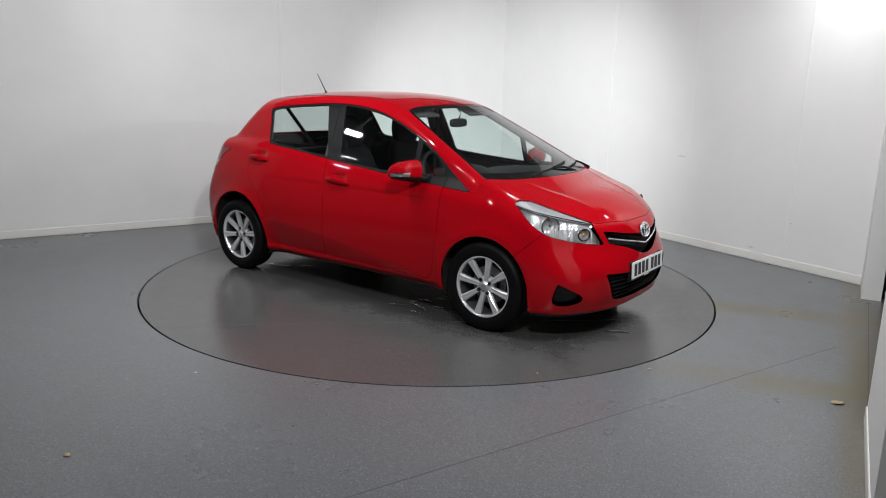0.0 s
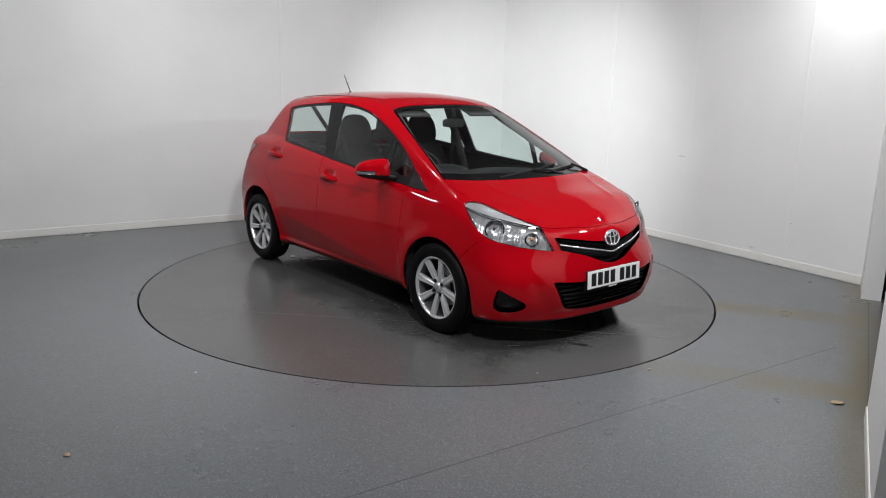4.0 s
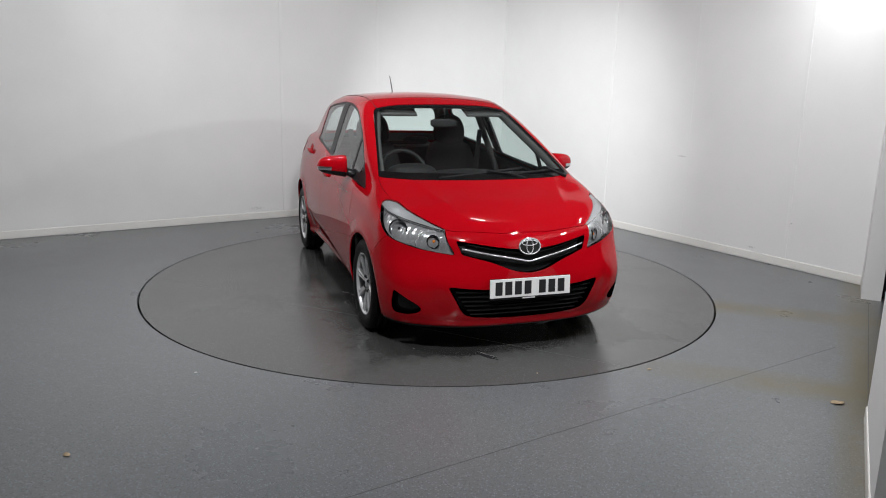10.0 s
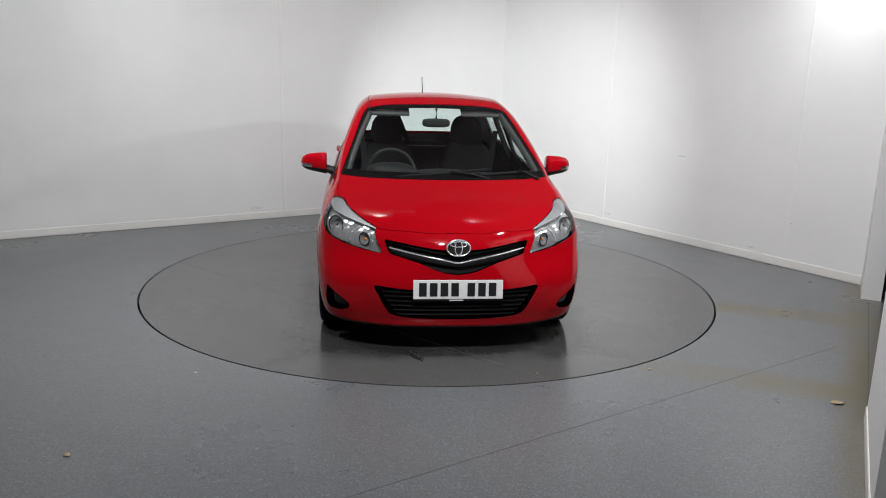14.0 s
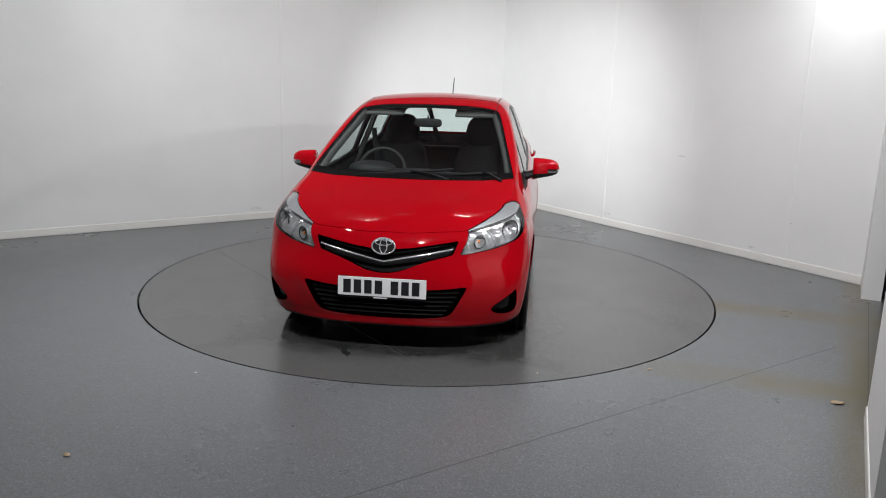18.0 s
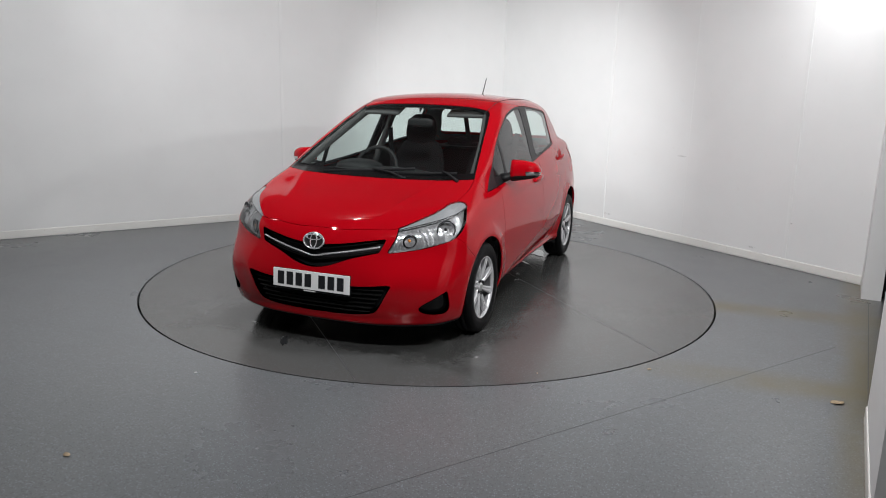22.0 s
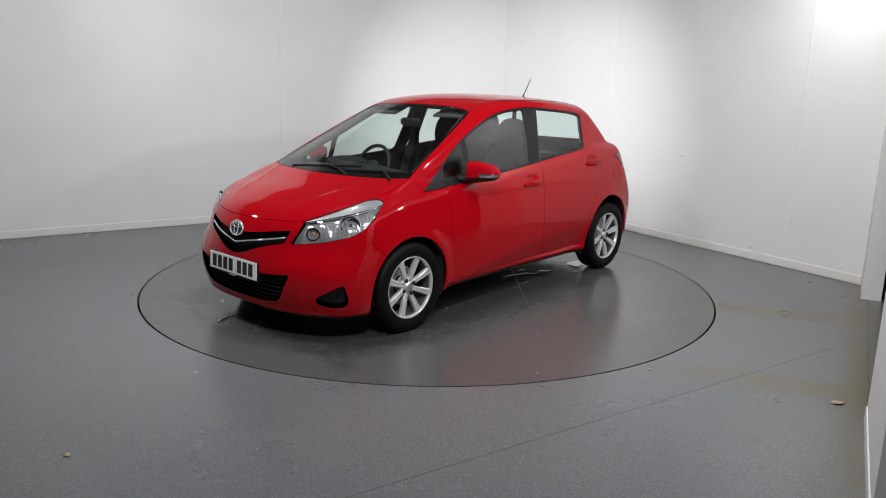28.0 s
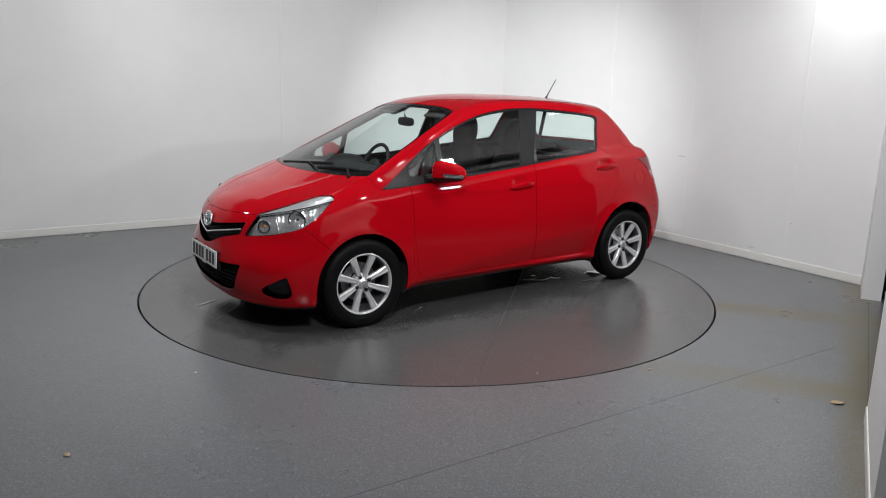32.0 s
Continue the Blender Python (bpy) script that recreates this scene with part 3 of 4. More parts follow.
def skin(step):
    """The skin of the +y half as a mesh of quads (surface nets), moved onto the field's zero."""
    xs, ys, zs = np.arange(-1.95, 2.10, step), np.arange(-2.5, 76) * step, np.arange(0.10, 1.56, step)
    ys = ys[ys < 0.92]
    F = body_field(xs[:, None, None], ys[None, :, None], zs[None, None, :])
    S = F < 0
    cell = np.zeros(tuple(n - 1 for n in F.shape), int)
    for i in (0, 1):
        for j in (0, 1):
            for k in (0, 1):
                cell += S[i:F.shape[0] - 1 + i, j:F.shape[1] - 1 + j, k:F.shape[2] - 1 + k]
    act = (cell > 0) & (cell < 8)
    idx = -np.ones(cell.shape, int)
    idx[act] = np.arange(act.sum())
    I = np.argwhere(act)
    V = np.stack([xs[I[:, 0]], ys[I[:, 1]], zs[I[:, 2]]], 1) + step / 2
    e = 1e-4

    def grad(V):
        g = np.stack([body_field(*(V + d).T) - body_field(*(V - d).T) for d in np.eye(3) * e], 1) / (2 * e)
        return g

    for _ in range(6):
        g = grad(V)
        V = V - g * (body_field(*V.T) / np.maximum((g * g).sum(1), 0.05))[:, None] * 0.9
    quads = []
    for ax in range(3):
        sl0 = [slice(1, -1)] * 3
        sl0[ax] = slice(0, -1)
        sl1 = list(sl0)
        sl1[ax] = slice(1, None)
        a, b = S[tuple(sl0)], S[tuple(sl1)]
        E = np.argwhere(a != b)
        inside = a[a != b]
        o = [1, 1, 1]
        o[ax] = 0
        E = E + o
        p, q = [k for k in range(3) if k != ax]
        c = []
        for dp, dq in ((-1, -1), (0, -1), (0, 0), (-1, 0)):
            C = E.copy()
            C[:, p] += dp
            C[:, q] += dq
            c.append(idx[C[:, 0], C[:, 1], C[:, 2]])
        Q = np.stack(c, 1)
        flip = inside if ax != 1 else ~inside
        Q[~flip] = Q[~flip][:, ::-1]
        quads.append(Q)
    Q = np.concatenate(quads)
    Q = Q[(Q >= 0).all(1)]
    # the half sheet ends on the middle plane
    V[np.abs(V[:, 1]) < step * 0.5, 1] = 0
    keep = (V[Q][:, :, 1] >= -1e-9).all(1)
    return V, Q[keep]



# ---------------------------------------------------------------- car: cutting the skin into panels


def loop(pts, n=5, sharp=()):
    """A closed outline, rounded through its points; corners named in sharp stay corners."""
    p, out, m = np.array(pts, float), [], len(pts)
    for i in range(m):
        a, b, c, d = p[i - 1], p[i], p[(i + 1) % m], p[(i + 2) % m]
        t0 = (c - b) * 0.0 if i in sharp else (c - a) / 2
        t1 = (c - b) * 0.0 if (i + 1) % m in sharp else (d - b) / 2
        L = np.linalg.norm(c - b)
        t0 = t0 * min(1.0, L / (np.linalg.norm(t0) + 1e-9))
        t1 = t1 * min(1.0, L / (np.linalg.norm(t1) + 1e-9))
        for k in range(n):
            s = k / n
            out.append((2 * s ** 3 - 3 * s * s + 1) * b + (s ** 3 - 2 * s * s + s) * t0 + (3 * s * s - 2 * s ** 3) * c + (s ** 3 - s * s) * t1)
    return np.array(out)


def outside(u, v, ring):
    """Signed distance from the outline, below nought inside it."""
    best, odd = np.full(len(u), 1e9), np.zeros(len(u), bool)
    for a, b in zip(ring, np.roll(ring, -1, 0)):
        e = b - a
        s = np.clip(((u - a[0]) * e[0] + (v - a[1]) * e[1]) / max(e @ e, 1e-12), 0, 1)
        best = np.minimum(best, (u - a[0] - s * e[0]) ** 2 + (v - a[1] - s * e[1]) ** 2)
        if a[1] != b[1]:
            odd ^= ((a[1] > v) != (b[1] > v)) & (u < e[0] * (v - a[1]) / e[1] + a[0])
    return np.where(odd, -1, 1) * np.sqrt(best)


def clip(sheet, f):
    """The part of the sheet where f is below nought, cut cleanly through its faces."""
    V, F = sheet
    f = np.where(np.abs(f) < 4e-4, 0.0, f)
    fl, P, made, out = f.tolist(), [tuple(v) for v in V.tolist()], {}, []
    for face in F:
        vals = [fl[i] for i in face]
        if max(vals) <= 0:
            if min(vals) < 0:
                out.append(face)
            continue
        if min(vals) >= 0:
            continue
        cut = []
        for k, i in enumerate(face):
            j = face[(k + 1) % len(face)]
            if fl[i] <= 0:
                cut.append(i)
            if fl[i] * fl[j] < 0:
                key = (i, j) if i < j else (j, i)
                if key not in made:
                    a, b = key
                    s = fl[a] / (fl[a] - fl[b])
                    made[key] = len(P)
                    P.append(tuple(P[a][q] + s * (P[b][q] - P[a][q]) for q in range(3)))
                cut.append(made[key])
        if len(cut) > 2:
            out.append(tuple(cut))
    used = sorted({i for face in out for i in face})
    back = {i: k for k, i in enumerate(used)}
    return np.array([P[i] for i in used]).reshape(-1, 3), [tuple(back[i] for i in face) for face in out]


GAP = 0.0012


def split(sheet, field, gap=GAP):
    """Cuts a panel out of the sheet: the panel and what is left, a shut line between them."""
    f = field(*sheet[0].T)
    return clip(sheet, f + gap), clip(sheet, gap - f)


def normals(V):
    g = np.stack([body_field(*(V + d).T) - body_field(*(V - d).T) for d in np.eye(3) * 2e-4], 1)
    return g / np.maximum(np.linalg.norm(g, axis=1), 1e-9)[:, None]


def mirrored(sheet):
    """The sheet and its mirror image, joined along the middle."""
    V, F = sheet
    mid = np.abs(V[:, 1]) < 1e-6
    idx = np.where(mid, np.arange(len(V)), 0)
    idx[~mid] = len(V) + np.arange((~mid).sum())
    return np.concatenate([V, V[~mid] * [1, -1, 1]]), list(F) + [tuple(int(idx[i]) for i in face[::-1]) for face in F]


def flipped(sheet):
    return sheet[0] * [1, -1, 1], [face[::-1] for face in sheet[1]]


def panel(name, sheet, material, parent, inset=0.0, fold=0.014, label=""):
    """A panel of the skin as a mesh, its rim folded inwards."""
    V, F = sheet
    N = normals(V)
    V = V - N * inset
    count = {}
    for face in F:
        for k, i in enumerate(face):
            e = (i, face[(k + 1) % len(face)])
            count[e] = count.get(e, 0) + 1
    rim = [e for e in count if (e[1], e[0]) not in count]
    P, M, F = V.tolist(), N.tolist(), [tuple(face) for face in F]
    if fold:
        for a, b in rim:
            t = V[b] - V[a]
            L = np.linalg.norm(t)
            if L < 1e-7:
                continue
            o = np.cross(t / L, N[a])
            k = len(P)
            P += [V[a].tolist(), V[b].tolist(), (V[b] - N[b] * fold).tolist(), (V[a] - N[a] * fold).tolist()]
            M += [o.tolist()] * 4
            F.append((k + 1, k, k + 3, k + 2))
    me = bpy.data.meshes.new(name)
    me.from_pydata(P, [], F)
    me.materials.append(material)
    me.shade_smooth()
    me.normals_split_custom_set_from_vertices(M)
    ob = new(name, me)
    ob.parent = parent
    if label:
        ob["label"] = label
    return ob


def at_x(y, z, lo=0.9, hi=2.2):
    """Where the skin's front lies at (y, z)."""
    y, z = np.broadcast_arrays(np.asarray(y, float), np.asarray(z, float))
    a, b = np.full(y.shape, lo), np.full(y.shape, hi)
    for _ in range(30):
        m = (a + b) / 2
        inn = body_field(m, y, z) < 0
        a, b = np.where(inn, m, a), np.where(inn, b, m)
    return a


def at_y(x, z):
    """The skin's half-width at (x, z)."""
    x, z = np.broadcast_arrays(np.asarray(x, float), np.asarray(z, float))
    a, b = np.full(x.shape, 0.2), np.full(x.shape, 1.1)
    for _ in range(30):
        m = (a + b) / 2
        inn = body_field(x, m, z) < 0
        a, b = np.where(inn, m, a), np.where(inn, b, m)
    return a


# outlines of the panels, (x, z) from the side, (y, z) from the front, (x, y) from above
DAYLIGHT = loop([(-0.39, 1.417), (-0.197, 1.417), (-0.005, 1.403), (0.211, 1.364), (0.441, 1.285), (0.62, 1.205), (0.76, 1.127), (0.88, 1.040), (1.03, 0.935),
                 (1.109, 0.898), (0.881, 0.914), (0.392, 0.952), (0.147, 0.976), (-0.104, 0.998), (-0.241, 1.013), (-0.573, 1.047), (-0.938, 1.081),
                 (-0.970, 1.12), (-1.012, 1.264), (-1.04, 1.335), (-1.005, 1.358), (-0.884, 1.377), (-0.642, 1.399)], 4, sharp=(9,))
FRONT_PANE = loop([(-0.195, 1.403), (-0.005, 1.389), (0.211, 1.350), (0.441, 1.272), (0.578, 1.212), (0.592, 0.962), (0.147, 0.990), (-0.112, 1.013)], 4, sharp=(0, 4, 5, 7))
QUARTER_PANE = loop([(0.622, 1.190), (0.76, 1.112), (0.862, 1.038), (0.862, 0.975), (0.63, 0.975)], 3, sharp=(0, 2, 3, 4))
REAR_PANE = loop([(-0.378, 1.403), (-0.642, 1.386), (-0.884, 1.364), (-1.0, 1.346), (-1.022, 1.325), (-0.997, 1.264), (-0.956, 1.125), (-0.926, 1.097), (-0.573, 1.062), (-0.245, 1.029)], 4, sharp=(0, 9))
FRONT_DOOR = loop([(0.878, 1.06), (0.877, 0.90), (0.872, 0.832), (0.868, 0.63), (0.845, 0.42), (0.815, 0.30), (0.785, 0.276), (0.44, 0.272), (-0.20, 0.280),
                   (-0.226, 0.30), (-0.210, 0.674), (-0.230, 0.956), (-0.232, 1.10)], 4, sharp=(0, 12))
REAR_DOOR = loop([(-0.236, 1.10), (-0.234, 0.956), (-0.214, 0.674), (-0.231, 0.30), (-0.255, 0.281), (-0.63, 0.282), (-0.79, 0.290), (-0.845, 0.335), (-0.872, 0.43), (-0.90, 0.54),
                  (-0.965, 0.665), (-1.06, 0.755), (-1.125, 0.85), (-1.135, 0.95), (-1.08, 1.045), (-0.96, 1.13), (-0.90, 1.15)], 4, sharp=(0, 16))
FENDER = loop([(0.873, 0.10), (0.873, 0.63), (0.881, 0.91), (1.112, 0.898), (1.18, 1.02), (1.50, 1.00), (1.75, 0.90), (1.66, 0.705), (1.57, 0.622), (1.47, 0.53), (1.47, 0.10)], 3, sharp=tuple(range(11)))
BONNET = loop([(1.933, -0.3), (1.933, 0.08), (1.917, 0.205), (1.866, 0.378), (1.817, 0.474), (1.690, 0.588), (1.584, 0.652), (1.50, 0.684), (1.40, 0.702), (1.293, 0.712),
               (1.16, 0.700), (1.20, 0.55), (1.25, 0.35), (1.285, 0.1), (1.285, -0.3)], 4, sharp=(0, 10, 14))
SCREEN = loop([(-0.3, 1.436), (0.30, 1.425), (0.515, 1.394), (0.560, 1.33), (0.612, 1.20), (0.668, 1.06), (0.697, 0.985), (0.50, 0.978), (-0.3, 0.978)], 4, sharp=(0, 6, 8))
SCREEN_PANE = loop([(-0.3, 1.424), (0.30, 1.413), (0.502, 1.384), (0.549, 1.32), (0.602, 1.195), (0.657, 1.06), (0.677, 1.018), (0.50, 1.012), (-0.3, 1.012)], 4, sharp=(0, 6, 8))
HATCH_PANE = loop([(-0.3, 1.385), (0.42, 1.375), (0.50, 1.345), (0.565, 1.20), (0.598, 1.125), (0.565, 1.107), (-0.3, 1.098)], 4, sharp=(0, 6))
HEADLIGHT = loop([(0.970, 0.860), (0.985, 0.879), (1.051, 0.879), (1.127, 0.862), (1.283, 0.811), (1.446, 0.754), (1.50, 0.675), (1.537, 0.614), (1.443, 0.627), (1.362, 0.640),
                  (1.295, 0.657), (1.193, 0.687), (1.130, 0.720), (1.058, 0.776), (0.990, 0.843)], 4, sharp=(5, 7))
GRILLE = loop([(-0.3, 0.645), (0.0, 0.648), (0.145, 0.657), (0.29, 0.677), (0.425, 0.696), (0.395, 0.618), (0.235, 0.578), (0.10, 0.529), (0.0, 0.514), (-0.3, 0.514)], 4, sharp=(0, 4, 5, 9))
INTAKE = loop([(-0.3, 0.418), (0.28, 0.424), (0.490, 0.441), (0.447, 0.36), (0.397, 0.276), (0.335, 0.253), (0.16, 0.239), (-0.3, 0.233)], 4, sharp=(0, 2, 7))
FOG = loop([(0.764, 0.396), (0.700, 0.352), (0.638, 0.312), (0.626, 0.286), (0.655, 0.262), (0.712, 0.250), (0.754, 0.260), (0.768, 0.31)], 4, sharp=(0,))
TAIL = loop([(-1.41, 1.005), (-1.47, 1.018), (-1.75, 1.02), (-1.80, 0.81), (-1.66, 0.81), (-1.585, 0.85), (-1.52, 0.92), (-1.455, 0.98)], 4, sharp=(2, 3))
BIG = 9.0


def arch_field(x, y, z):
    f = np.minimum(np.hypot(x - 1.247, z - 0.305) - 0.330, np.maximum(np.abs(x - 1.247) - 0.330, z - 0.305))
    r = np.minimum(np.hypot(x + 1.240, z - 0.318) - 0.350, np.maximum(np.abs(x + 1.240) - 0.350, z - 0.318))
    return np.maximum(np.minimum(f, r), 0.45 - y)


def side_field(ring, least_y=0.35):
    return lambda x, y, z: np.maximum(outside(x, z, ring), least_y - y)


def front_field(ring, least_x):
    return lambda x, y, z: np.maximum(outside(y, z, ring), least_x - x)


def lamp_field(x, y, z):
    return np.maximum(outside(0.905 * x - 0.425 * y, z, HEADLIGHT), 0.3 - y)


shell = skin(0.016)
shell = (shell[0], [tuple(q) for q in shell[1].tolist()])
_, shell = split(shell, arch_field, 0)
underside, shell = split(shell, lambda x, y, z: z - belly(x) - 0.029, 0)
daylight, shell = split(shell, side_field(DAYLIGHT))
screen, shell = split(shell, front_field(SCREEN, 0.25))
hatch_pane, shell = split(shell, lambda x, y, z: np.maximum(outside(y, z, HATCH_PANE), x + 1.1))
head_lens, shell = split(shell, lamp_field)
grille, shell = split(shell, front_field(GRILLE, 1.5), 0.001)
intake, shell = split(shell, front_field(INTAKE, 1.5), 0.001)
fog, shell = split(shell, front_field(FOG, 1.5), 0.001)
tail_lens, shell = split(shell, side_field(TAIL))
bonnet, shell = split(shell, lambda x, y, z: np.maximum(outside(x, y, BONNET), 0.6 - z))
front_door, shell = split(shell, side_field(FRONT_DOOR))
rear_door, shell = split(shell, side_field(REAR_DOOR))
fender, shell = split(shell, lambda x, y, z: np.maximum(outside(x, z, FENDER), 0.5 - y))
bumper, shell = split(shell, lambda x, y, z: 1.40 - x)
tail_bumper, shell = split(shell, lambda x, y, z: np.maximum(x + 1.42, z - 0.60))
tailgate, shell = split(shell, lambda x, y, z: np.maximum(np.maximum(np.abs(y) - 0.66, x + 1.30), z - 1.46))
front_pane, daylight = split(daylight, side_field(FRONT_PANE), 0.0008)
quarter_pane, daylight = split(daylight, side_field(QUARTER_PANE), 0.0008)
rear_pane, daylight = split(daylight, side_field(REAR_PANE), 0.0008)
sail, daylight = split(daylight, lambda x, y, z: 0.880 - x)
pillar_rear, pillar_front = split(daylight, lambda x, y, z: x + 0.245)
screen_pane, screen_rim = split(screen, front_field(SCREEN_PANE, 0.2), 0.0)

# ---------------------------------------------------------------- car: body parts
car = new("car")
tagged(car, "glossy red five-door hatchback parked on the round turntable", "car")
mid = mirrored
body = panel("body", mid(shell), RED, car)
panel("tailgate", mid(tailgate), RED, car, fold=0.004)
panel("rear_bumper", mid(tail_bumper), RED, car)
panel("bonnet", mid(bonnet), RED, car)
front_bumper = panel("front_bumper", mid(bumper), RED, car, fold=0.012)
panel("underbody", mid(underside), BLACK, car, label="black underbody tray")
panel("windscreen_surround", mid(screen_rim), FRIT, car, inset=0.002, label="black windscreen border")
windscreen = panel("windscreen", mid(screen_pane), GLASS, car, inset=0.003, fold=0.004, label="clear greenish glass")
rear_window = panel("rear_window", mid(hatch_pane), GLASS, car, inset=0.003, fold=0.004, label="clear greenish glass")
for ob in (windscreen, rear_window):
    ob.visible_shadow = False
for sheet, depth in ((grille, 0.045), (intake, 0.05)):
    panel("grille_backing", mid(sheet), BLACK, front_bumper, inset=depth, fold=-depth, label="black plastic backing")

for side in (1, -1):
    half = (lambda s: s) if side == 1 else flipped
    panel("front_fender", half(fender), RED, car, fold=0.008)
    door = panel("front_door", half(front_door), RED, car, fold=0.007)
    back = panel("rear_door", half(rear_door), RED, car, fold=0.007)
    panel("pillar_trim", half(pillar_front), TRIM, door, inset=0.002, label="satin black pillar trim")
    panel("pillar_trim", half(pillar_rear), TRIM, back, inset=0.002, label="satin black pillar trim")
    panel("corner_trim", half(sail), TRIM, car, inset=0.002, label="black plastic corner piece")
    for s, p in ((front_pane, door), (quarter_pane, door), (rear_pane, back)):
        pane = panel("window", half(s), GLASS, p, inset=0.005, fold=0.004, label="clear greenish glass")
        pane.visible_shadow = False
    tail_light = panel("tail_light", half(clip(tail_lens, 0.905 - tail_lens[0][:, 2])), TAIL_RED, car, inset=-0.004, fold=0.02, label="red and clear tail light")
    panel("reversing_lens", half(clip(tail_lens, tail_lens[0][:, 2] - 0.905)), LENS_CLEAR, tail_light, inset=-0.003, fold=0.02, label="clear lower lens")
    fog_recess = panel("fog_recess", half(fog), FRIT, front_bumper, inset=0.03, fold=-0.03, label="black fog lamp blank")

# wheels


def wheel_parts(hub, outward, phase):
    """Tyre, rim, spokes, nuts and brake disc about the y axis; outward is the side that shows."""
    o = outward
    tread = [(0.304, -0.045), (0.298, -0.044), (0.298, -0.037), (0.304, -0.036), (0.304, -0.006), (0.298, -0.005), (0.298, 0.005), (0.304, 0.006),
             (0.304, 0.036), (0.298, 0.037), (0.298, 0.044), (0.304, 0.045)]
    tyre = [(0.196, -0.076), (0.215, -0.084), (0.25, -0.0885), (0.283, -0.084), (0.299, -0.070)] + tread + [(0.2995, 0.070), (0.290, 0.080), (0.283, 0.0835), (0.281, 0.0855),
            (0.266, 0.0880), (0.245, 0.0890), (0.226, 0.0870), (0.222, 0.0845), (0.214, 0.0840), (0.203, 0.079), (0.196, 0.072)]
    part("tyre", lathe_bm([(r - 0.008 * (r - 0.196) / 0.108, y * o) for r, y in tyre], 96), TYRE, hub, "black rubber tyre", smooth=True)
    rim = [(0.203, 0.076), (0.2055, 0.0785), (0.2045, 0.0805), (0.198, 0.0800), (0.193, 0.074), (0.189, 0.062)]
    part("rim", lathe_bm([(r, y * o) for r, y in rim], 96), ALLOY, hub, "silver alloy rim", smooth=True)
    part("rim_barrel", lathe_bm([(0.189, 0.062 * o), (0.184, 0.050 * o), (0.176, -0.02 * o), (0.178, -0.07 * o), (0.20, -0.076 * o)], 64), BARREL, hub, "dark rim barrel", smooth=True)
    face = [(0.0, 0.062), (0.022, 0.062), (0.029, 0.060), (0.031, 0.052), (0.050, 0.050), (0.064, 0.046), (0.068, 0.036), (0.066, 0.0)]
    part("hub_face", lathe_bm([(max(r, 0.0005), y * o) for r, y in face], 40), ALLOY, hub, smooth=True)
    part("centre_cap", lathe_bm([(0.0005, 0.0655 * o), (0.018, 0.065 * o), (0.0255, 0.0625 * o), (0.0265, 0.055 * o)], 32), CAP, hub, "silver centre cap", smooth=True)
    part("brake_disc", lathe_bm([(0.07, -0.010 * o), (0.128, -0.010 * o), (0.128, -0.03 * o), (0.07, -0.03 * o)], 48, True), STEEL, hub, "grey steel brake disc")
    part("wheel_backing", lathe_bm([(0.0005, -0.035 * o), (0.178, -0.04 * o)], 32), BLACK, hub)
    bm = bmesh.new()
    # a spoke: broad at the rim, with a raised middle and slanting flanks
    rows = []
    for r, w, top, dep in ((0.040, 0.0150, 0.056, 0.03), (0.075, 0.0165, 0.062, 0.03), (0.115, 0.0190, 0.068, 0.028), (0.155, 0.0220, 0.072, 0.026), (0.182, 0.0250, 0.074, 0.022), (0.196, 0.0275, 0.0745, 0.018)):
        rows.append([bm.verts.new((r, y * o, x)) for x, y in ((-w, top - dep), (-w, top - 0.007), (-w * 0.62, top - 0.001), (0, top - 0.0035), (w * 0.62, top - 0.001), (w, top - 0.007), (w, top - dep))])
    for p, q in zip(rows, rows[1:]):
        for k in range(6):
            bm.faces.new((p[k], p[k + 1], q[k + 1], q[k]))
    bmesh.ops.recalc_face_normals(bm, faces=bm.faces)
    if o * sum(f.normal.y for f in bm.faces) < 0:
        bmesh.ops.reverse_faces(bm, faces=bm.faces)
    first = part("spoke", bm, ALLOY, hub, "silver alloy spoke")
    for k in range(8):
        ob = first if k == 0 else new("spoke", first.data)
        ob.parent = hub
        ob["label"] = "silver alloy spoke"
        ob.matrix_basis = pose(0, 0, 0, 0, phase + 45 * k, 0)
    nut = lathe_bm([(0.0005, 0.0680 * o), (0.006, 0.0675 * o), (0.0085, 0.0655 * o), (0.0090, 0.0605 * o), (0.0130, 0.0602 * o), (0.0138, 0.03 * o)], 12)
    nut = part("wheel_nut", nut, DARK_STEEL, hub, "dark steel wheel nut")
    for k in range(4):
        ob = nut if k == 0 else new("wheel_nut", nut.data)
        ob.parent = hub
        ob["label"] = "dark steel wheel nut"
        a = radians(90 * k - phase)
        ob.location = (0.050 * math.cos(a), 0, 0.050 * math.sin(a))


for sx in (1, -1):
    for sy in (1, -1):
        hub = new("wheel")
        hub.parent = car
        hub.location = (sx * AXLE - (0.012 if sx == 1 else 0.0), sy * (0.740 if sx == 1 else 0.728), 0.296)
        wheel_parts(hub, sy, {(1, -1): -34, (1, 1): 25, (-1, -1): -8, (-1, 1): 12}[(sx, sy)])
        # the well round the wheel
        cx, cz, r = (1.247, 0.305, 0.345) if sx == 1 else (-1.232, 0.322, 0.372)
        bm = bmesh.new()
        arc = [(cx + r * math.cos(a), cz + r * math.sin(a)) for a in [math.pi * ((-0.02 if sx == 1 else -0.12) + 1.14 * k / 28) for k in range(29)]]
        out = [bm.verts.new((x, sy * 0.795, z)) for x, z in arc]
        inn = [bm.verts.new((x, sy * 0.46, z)) for x, z in arc]
        for k in range(28):
            bm.faces.new((out[k], out[k + 1], inn[k + 1], inn[k]))
        bm.faces.new(inn)
        part("wheel_well", bm, WELL, car, "black wheel arch liner")

